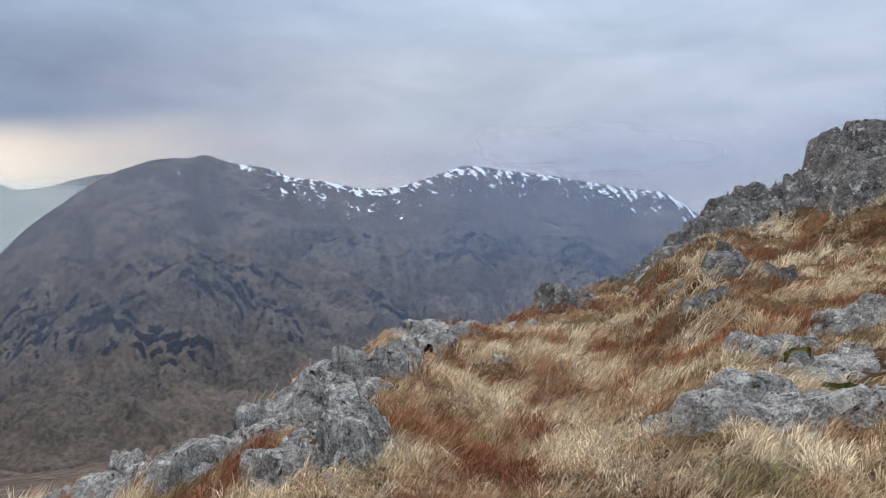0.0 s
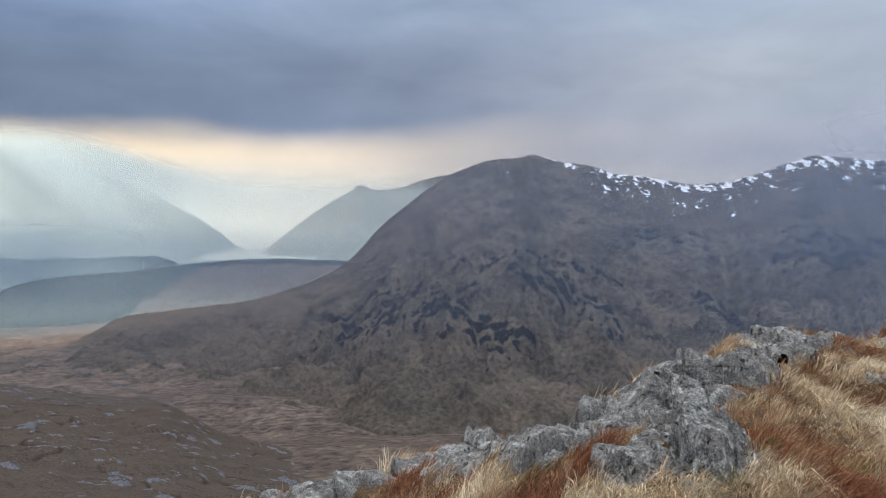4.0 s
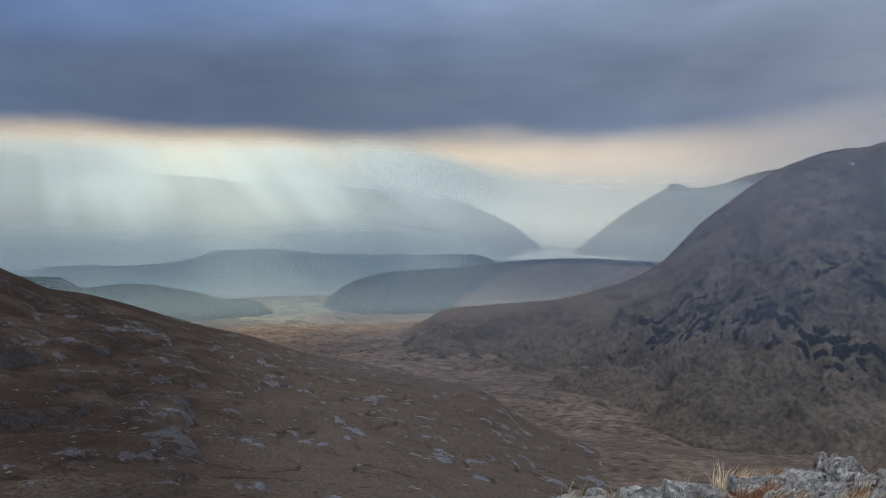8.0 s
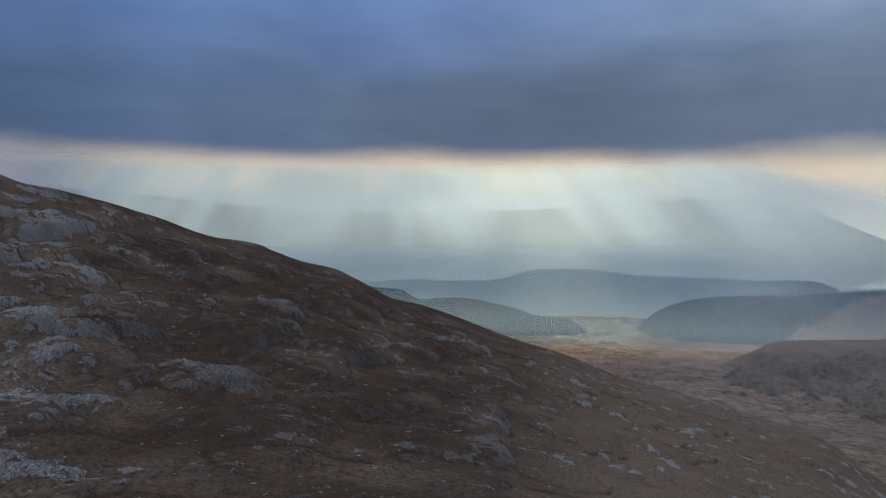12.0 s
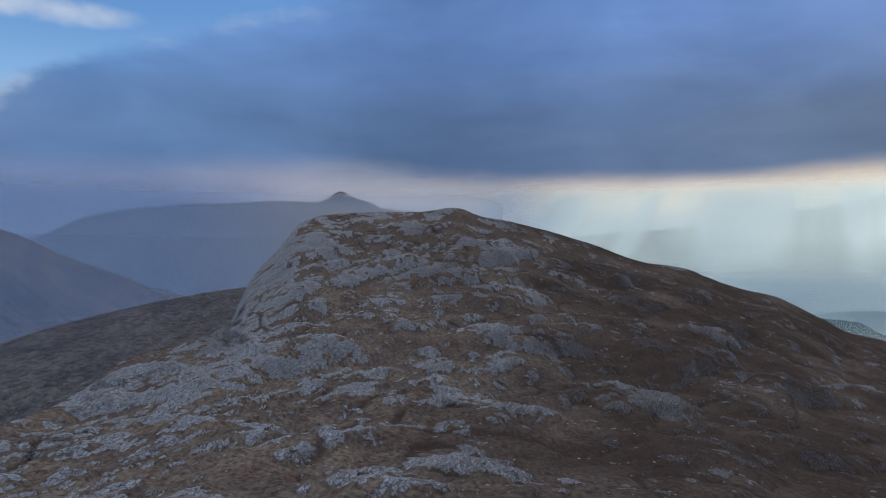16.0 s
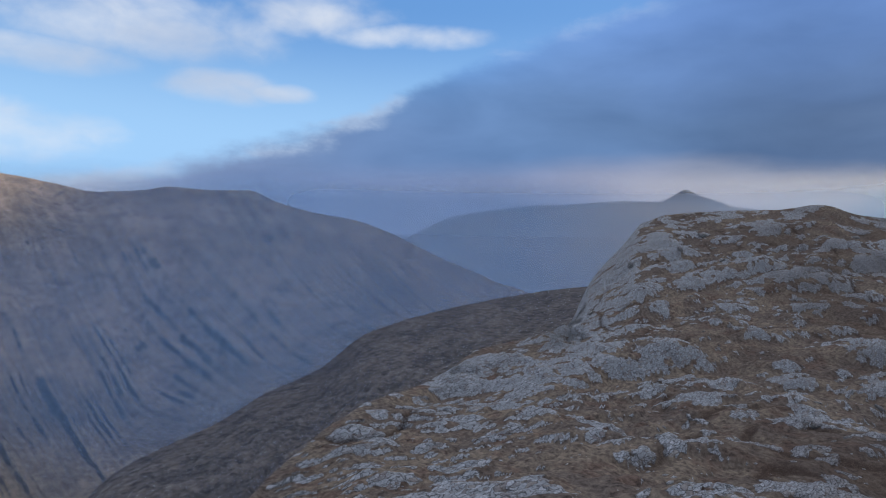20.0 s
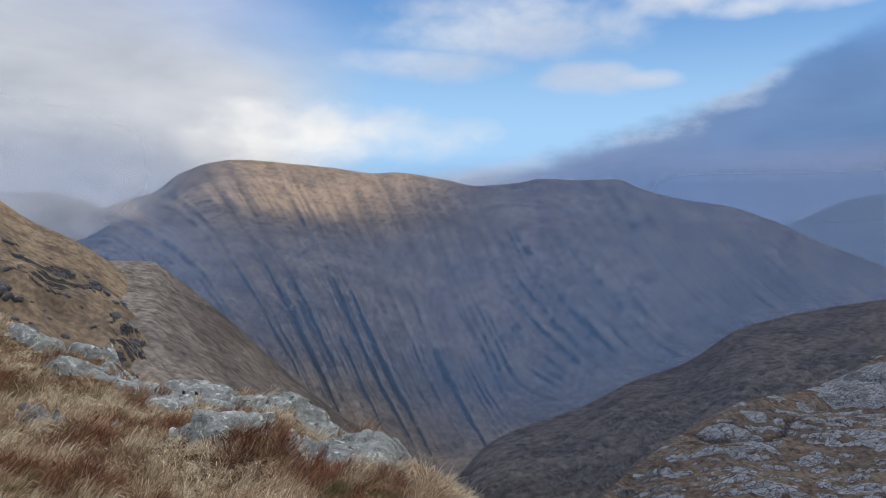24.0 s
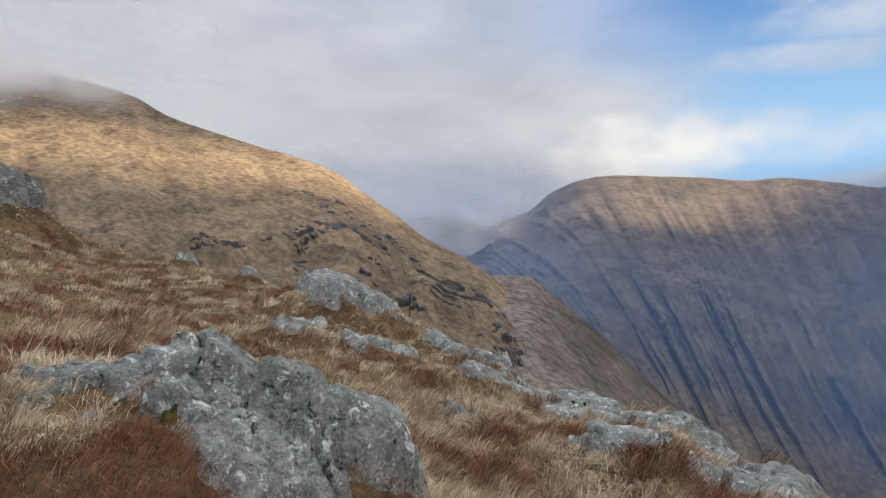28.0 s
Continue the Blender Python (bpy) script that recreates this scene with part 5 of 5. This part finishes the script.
# haze is painted by these sheet colours laid over the land behind
M_HAZE = vapour("blue_haze_tint", (0.13, 0.275, 0.54))
M_GREY = vapour("grey_haze_tint", (0.37, 0.50, 0.73))
M_TEAL = vapour("teal_haze_tint", (0.38, 0.55, 0.70))
M_BEAM = vapour("beam_haze_tint", (0.47, 0.63, 0.75))
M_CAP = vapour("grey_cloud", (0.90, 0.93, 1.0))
M_LILAC = vapour("lilac_haze_tint", (0.44, 0.56, 0.80))
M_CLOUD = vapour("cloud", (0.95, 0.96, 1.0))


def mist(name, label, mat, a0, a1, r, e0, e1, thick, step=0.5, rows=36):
    """A coloured sheet standing in for mist at r metres, from elevation e0 to e1; thick(A, E) gives how much it hides.
    """
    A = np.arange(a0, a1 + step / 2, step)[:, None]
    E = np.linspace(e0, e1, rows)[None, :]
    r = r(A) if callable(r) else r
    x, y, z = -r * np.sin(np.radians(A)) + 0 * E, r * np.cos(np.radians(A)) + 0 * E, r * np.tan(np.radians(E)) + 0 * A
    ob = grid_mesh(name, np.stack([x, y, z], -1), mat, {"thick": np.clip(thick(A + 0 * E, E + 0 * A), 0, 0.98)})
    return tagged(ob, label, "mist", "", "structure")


def feather(A, E, a0, a1, e0, e1, da=5.0, de=3.0):
    return smooth(a0, a0 + da, A) * smooth(a1, a1 - da, A) * smooth(e0, e0 + de, E) * smooth(e1, e1 - de, E)


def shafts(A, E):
    """Painted sunbeams: streaks of sheet thickness that fan out below the hidden sun."""
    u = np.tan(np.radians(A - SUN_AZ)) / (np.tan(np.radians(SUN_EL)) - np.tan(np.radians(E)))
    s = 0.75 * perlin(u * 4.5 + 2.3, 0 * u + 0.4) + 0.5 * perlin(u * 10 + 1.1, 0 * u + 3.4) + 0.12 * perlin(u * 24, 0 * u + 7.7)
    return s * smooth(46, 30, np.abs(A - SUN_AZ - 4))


# three tinted sheets paint the mountain's haze, stronger to the right
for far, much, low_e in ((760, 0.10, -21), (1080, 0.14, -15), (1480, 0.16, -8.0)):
    mist("haze", "grey-blue tinted sheet painting haze in front of the mountain", M_GREY, -38, 66, far, low_e, 10, lambda A, E: much * (1 + 0.8 * smooth(18, -14, A)) * smooth(low_e, low_e + 13, E) * feather(A, E, -50, 66, low_e - 9, 10, 12, 7))


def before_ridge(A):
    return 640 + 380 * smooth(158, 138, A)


# tinted sheets added to put blue and pale haze over the farther land
mist("haze", "blue-tinted sheet painting haze in the glen before the ridge", M_HAZE, 118, 200, before_ridge, -20, 7, lambda A, E: (0.50 - 0.12 * smooth(144, 176, A)) * (1 - 0.55 * smooth(160, 174, A) * smooth(-1.5, 2.5, E)) * smooth(118, 133, A) * smooth(202, 190, A) * smooth(-20 + 6 * smooth(162, 184, A), -11 + 6 * smooth(162, 184, A), E) * smooth(7, 4.5, E))
mist("haze", "thin blue-tinted sheet painting haze before the grassy shoulder", M_HAZE, 118, 172, lambda A: 560 - 260 * smooth(124, 142, A), -21, 2, lambda A, E: 0.10 * feather(A, E, 118, 172, -22, 2, 8, 5))
mist("haze", "teal-tinted sheet painting haze over the forest", M_TEAL, 22, 108, 2020, -9.5, 0, lambda A, E: 0.36 * feather(A, E, 20, 110, -9.6, 0, 14, 3))
mist("haze", "pale tinted sheet painting mist before the wooded hump", M_BEAM, 26, 112, 2890, -7.5, 1, lambda A, E: 0.66 * (0.25 + 0.75 * smooth(44, 56, A)) * feather(A, E, 20, 114, -8.2, 0.9, 16, 3.0), 0.25, 40)
# the sunbeams are drawn into this sheet's thickness, not cast by the sun
mist("haze", "bright mist sheet over the far glen with sunbeams painted into its thickness", M_BEAM, 4, 118, 3520, -8, 8.4, lambda A, E: np.clip(0.77 + 0.15 * smooth(-0.5, 3, E) + 0.42 * shafts(A, E), 0.70, 0.965) * (0.58 + 0.42 * smooth(40, 52, A)) * feather(A, E, 0, 120, -9, 3.6 + 3.1 * smooth(40, 56, A), 18, 1.8), 0.2, 60)
mist("haze", "pale tinted sheet painting haze in the saddle", M_LILAC, 178, 212, 760, -7, 8, lambda A, E: 0.24 * feather(A, E, 180, 214, -8, 8, 10, 3))
mist("haze", "lilac-tinted sheet painting haze before the far range", M_LILAC, 98, 156, 2500, -6, 7.5, lambda A, E: 0.47 * feather(A, E, 97, 158, -7, 7.5, 12, 3))


def puff(A, E, a, e, wa, we, full, grain):
    d = ((A - a) / wa) ** 2 + ((E - e) / we) ** 2
    return full * smooth(1.35, -0.1, d + 0.6 * fbm(A / grain, E * 2.2 / grain, 4))


mist("cloud_cap", "grey cloud resting on the snowy summit", M_CAP, -34, 14, 1880, 0.5, 9, lambda A, E: puff(A, E, -12, 5.6, 11, 2.2, 0.6, 6) * feather(A, E, -34, 14, 0.5, 9, 4, 1), 0.2)
mist("cloud_cap", "cloud sinking over the top of the straw hill", M_CLOUD, 196, 262, 530, 7, 22, lambda A, E: puff(A, E, 231, 14.2, 20, 4.4, 0.9, 7) * feather(A, E, 196, 262, 7, 22, 6, 2), 0.25)
mist("haze", "tinted sheet painting grey mist behind the saddle", M_CLOUD, 186, 222, 1250, -5, 12, lambda A, E: puff(A, E, 200, 3.5, 15, 6.5, 0.6, 8) * feather(A, E, 186, 222, -5, 12, 6, 2))

# ---- an unseen cloud deck, added to hide the sun from the near slopes ----
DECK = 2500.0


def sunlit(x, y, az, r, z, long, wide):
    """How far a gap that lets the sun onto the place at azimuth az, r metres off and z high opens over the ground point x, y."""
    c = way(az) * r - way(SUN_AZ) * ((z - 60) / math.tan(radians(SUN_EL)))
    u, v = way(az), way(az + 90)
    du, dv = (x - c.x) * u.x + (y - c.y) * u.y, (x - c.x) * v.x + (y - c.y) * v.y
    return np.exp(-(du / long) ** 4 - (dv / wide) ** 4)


def blocker_thickness(x, y):
    """Thickness of the added sun blocker, with gaps placed to light the straw hill, the ridge and the far glen."""
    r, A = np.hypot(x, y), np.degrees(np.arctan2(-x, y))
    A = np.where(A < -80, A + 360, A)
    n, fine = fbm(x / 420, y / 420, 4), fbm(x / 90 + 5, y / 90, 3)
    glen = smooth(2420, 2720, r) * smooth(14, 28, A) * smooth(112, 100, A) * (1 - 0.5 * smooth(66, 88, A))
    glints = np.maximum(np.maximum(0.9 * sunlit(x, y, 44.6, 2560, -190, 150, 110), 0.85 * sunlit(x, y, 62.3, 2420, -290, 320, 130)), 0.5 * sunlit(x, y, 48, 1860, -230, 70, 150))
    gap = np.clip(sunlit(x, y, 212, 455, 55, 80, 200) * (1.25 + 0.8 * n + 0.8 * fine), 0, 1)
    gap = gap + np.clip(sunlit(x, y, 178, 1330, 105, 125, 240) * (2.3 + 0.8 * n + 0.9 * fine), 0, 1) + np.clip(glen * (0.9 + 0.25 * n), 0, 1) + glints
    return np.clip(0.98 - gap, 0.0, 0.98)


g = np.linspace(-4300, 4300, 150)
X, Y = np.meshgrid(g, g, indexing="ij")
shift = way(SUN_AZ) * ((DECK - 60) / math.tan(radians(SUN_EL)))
# stays above the view; only its shadow and its gaps of sun show
deck = grid_mesh("sun_blocking_deck", np.stack([X + shift.x, Y + shift.y, DECK + 40 * fbm(X / 700, Y / 700, 3)], -1), M_CLOUD, {"thick": blocker_thickness(X, Y)})
tagged(deck, "unseen cloud sheet added to block the sun, with gaps that light chosen hills", "cloud", "", "structure")


# ---- loose slabs and blocks on the hills ----
def strewn(name, label, land, mat, count, sizes, rows, seed, a0, a1, flat=0.28, level=2, sunk=0.3):
    """Blocks of rock scattered over a piece of land, between two azimuths and two of its rows, thicker in drifts."""
    rng = np.random.RandomState(seed)
    P = LAND[land]
    na, nr = P.shape[:2]
    az = np.degrees(np.arctan2(-P[:, nr // 2, 0], P[:, nr // 2, 1]))
    az = np.where(az < -80, az + 360, az)
    cols = np.nonzero((az > a0) & (az < a1))[0]
    i = rng.choice(cols[1:-1], count * 4)
    j = rng.randint(rows[0], rows[1], count * 4)
    c = P[i, j]
    drift = fbm(c[:, 0] / 28 + seed, c[:, 1] / 28, 4)
    pick = np.argsort(-drift + rng.normal(0, 0.25, len(drift)))[:count]
    i, j, c = i[pick], j[pick], c[pick]
    u, v = P[i + 1, j] - P[i - 1, j], P[i, j + 1] - P[i, j - 1]
    up = np.cross(v, u)
    up /= np.linalg.norm(up, axis=1)[:, None]
    up *= np.sign(up[:, 2:3])
    shapes = [stone_shape(rng, level, 10, 0.15, 0.12) for _ in range(12)]
    VV, FF, base = [], [], 0
    for k in range(count):
        S, F = shapes[k % 12]
        r = np.hypot(c[k, 0], c[k, 1])
        w = rng.uniform(*sizes) * rng.choice([0.6, 0.8, 1.0, 1.5]) * (0.6 + r / 400)
        t = radians(az[i[k]]) + 0.5 + rng.normal(0, 0.35)
        X = np.array([math.cos(t), math.sin(t), 0.0])
        X -= up[k] * (X @ up[k])
        X /= np.linalg.norm(X)
        Y = np.cross(up[k], X)
        h = w * flat * rng.uniform(0.6, 1.4)
        VV.append(c[k] + (S[:, :1] * w) * X + (S[:, 1:2] * w * rng.uniform(0.4, 0.8)) * Y + (S[:, 2:] * h - h * sunk) * up[k])
        FF.append(F + base)
        base += len(S)
    ob = new(name, tri_mesh(name, np.concatenate(VV), np.concatenate(FF), mat))
    return tagged(ob, label, "rocks", "", "stuff")


M_SLAB = rock_material("hill_slab", (0.20, 0.207, 0.225), -0.9, 1.2)
M_BLOCK = rock_material("hill_block", (0.105, 0.106, 0.114), -0.9, 1.6)
strewn("loose_rocks", "small grey stones scattered on the slabby moor", "rocky_hill", M_SLAB, 900, (0.2, 0.6), (5, 250), 62, 66, 155, 0.5, 1)
strewn("loose_rocks", "dark blocks and ledges on the rocky hill", "rocky_hill", M_BLOCK, 300, (0.5, 1.4), (105, 340), 63, 60, 127, 0.34)
strewn("loose_rocks", "dark crags on the straw hill", "straw_hill", M_BLOCK, 420, (0.5, 1.7), (62, 126), 64, 188, 208, 0.6)

# ---- dark pools between the slabs of the knoll ----
def pool(x, y, z, az, wide, deep):
    """A small still pool lying in its hollow."""
    th = np.arange(28) * (2 * np.pi / 28)
    R = 1.25 + 0.35 * fbm(np.cos(th) * 1.6 + az, np.sin(th) * 1.6, 3)
    bm = bmesh.new()
    rings = [[bm.verts.new((R[n] * k * wide * math.cos(t), R[n] * k * deep * math.sin(t), h)) for n, t in enumerate(th)] for h, k in ((0.0, 1.0), (-0.3, 0.8))]
    bm.faces.new(rings[0])
    bm.faces.new(rings[1][::-1])
    for n in range(28):
        bm.faces.new((rings[0][n - 1], rings[1][n - 1], rings[1][n], rings[0][n]))
    me = bpy.data.meshes.new("pool")
    bm.to_mesh(me)
    bm.free()
    me.materials.append(M_RIVER)
    ob = new("pool", me)
    ob.location = (x, y, z)
    ob.rotation_euler = (0, 0, radians(az))
    return tagged(ob, "small dark peaty pool among pale slabs", "pool", "pools on the knoll", "")


for q in WELLS:
    pool(*q)

# ---- an old fence post ----
m, n = material("rusty_iron")
surface(n, n.add("ShaderNodeBsdfPrincipled", None, 0, **{"Base Color": n.mix(n.span(n.noise(n.add("ShaderNodeNewGeometry", None, 0), 30.0), 0.4, 0.6), (0.035, 0.022, 0.016), (0.10, 0.045, 0.02)), "Roughness": 0.85, "Metallic": 0.2}))
M_RUST = m


def bar(name, a, b, thick, parent):
    """A square iron bar from a to b with eased edges."""
    a, b = Vector(a), Vector(b)
    bm = bmesh.new()
    bmesh.ops.create_cube(bm, size=1.0)
    for v in bm.verts:
        v.co = Vector((v.co.x * thick, v.co.y * thick, v.co.z * (b - a).length))
    bmesh.ops.bevel(bm, geom=bm.edges[:], offset=thick * 0.15, segments=1, affect="EDGES")
    me = bpy.data.meshes.new(name)
    bm.to_mesh(me)
    bm.free()
    me.materials.append(M_RUST)
    ob = new(name, me)
    ob.parent = parent
    ob.matrix_basis = Matrix.Translation((a + b) / 2) @ (b - a).to_track_quat("Z", "Y").to_matrix().to_4x4()
    return ob


post = new("fence_post")
post_at = way(198.37) * 16.8
post.location = (post_at.x, post_at.y, -1.52)
post.rotation_euler = (0, 0, radians(198.3))
bar("upright", (0, 0, -0.5), (0, 0, 0.47), 0.03, post)
bar("stay", (-0.40, 0.05, 0.10), (0, 0, 0.38), 0.02, post)
bar("cross_bar", (-0.06, 0, 0.28), (0.0, 0, 0.28), 0.02, post)
tagged(post, "rusty iron fence post with a slanting stay among rocks", "fence post")
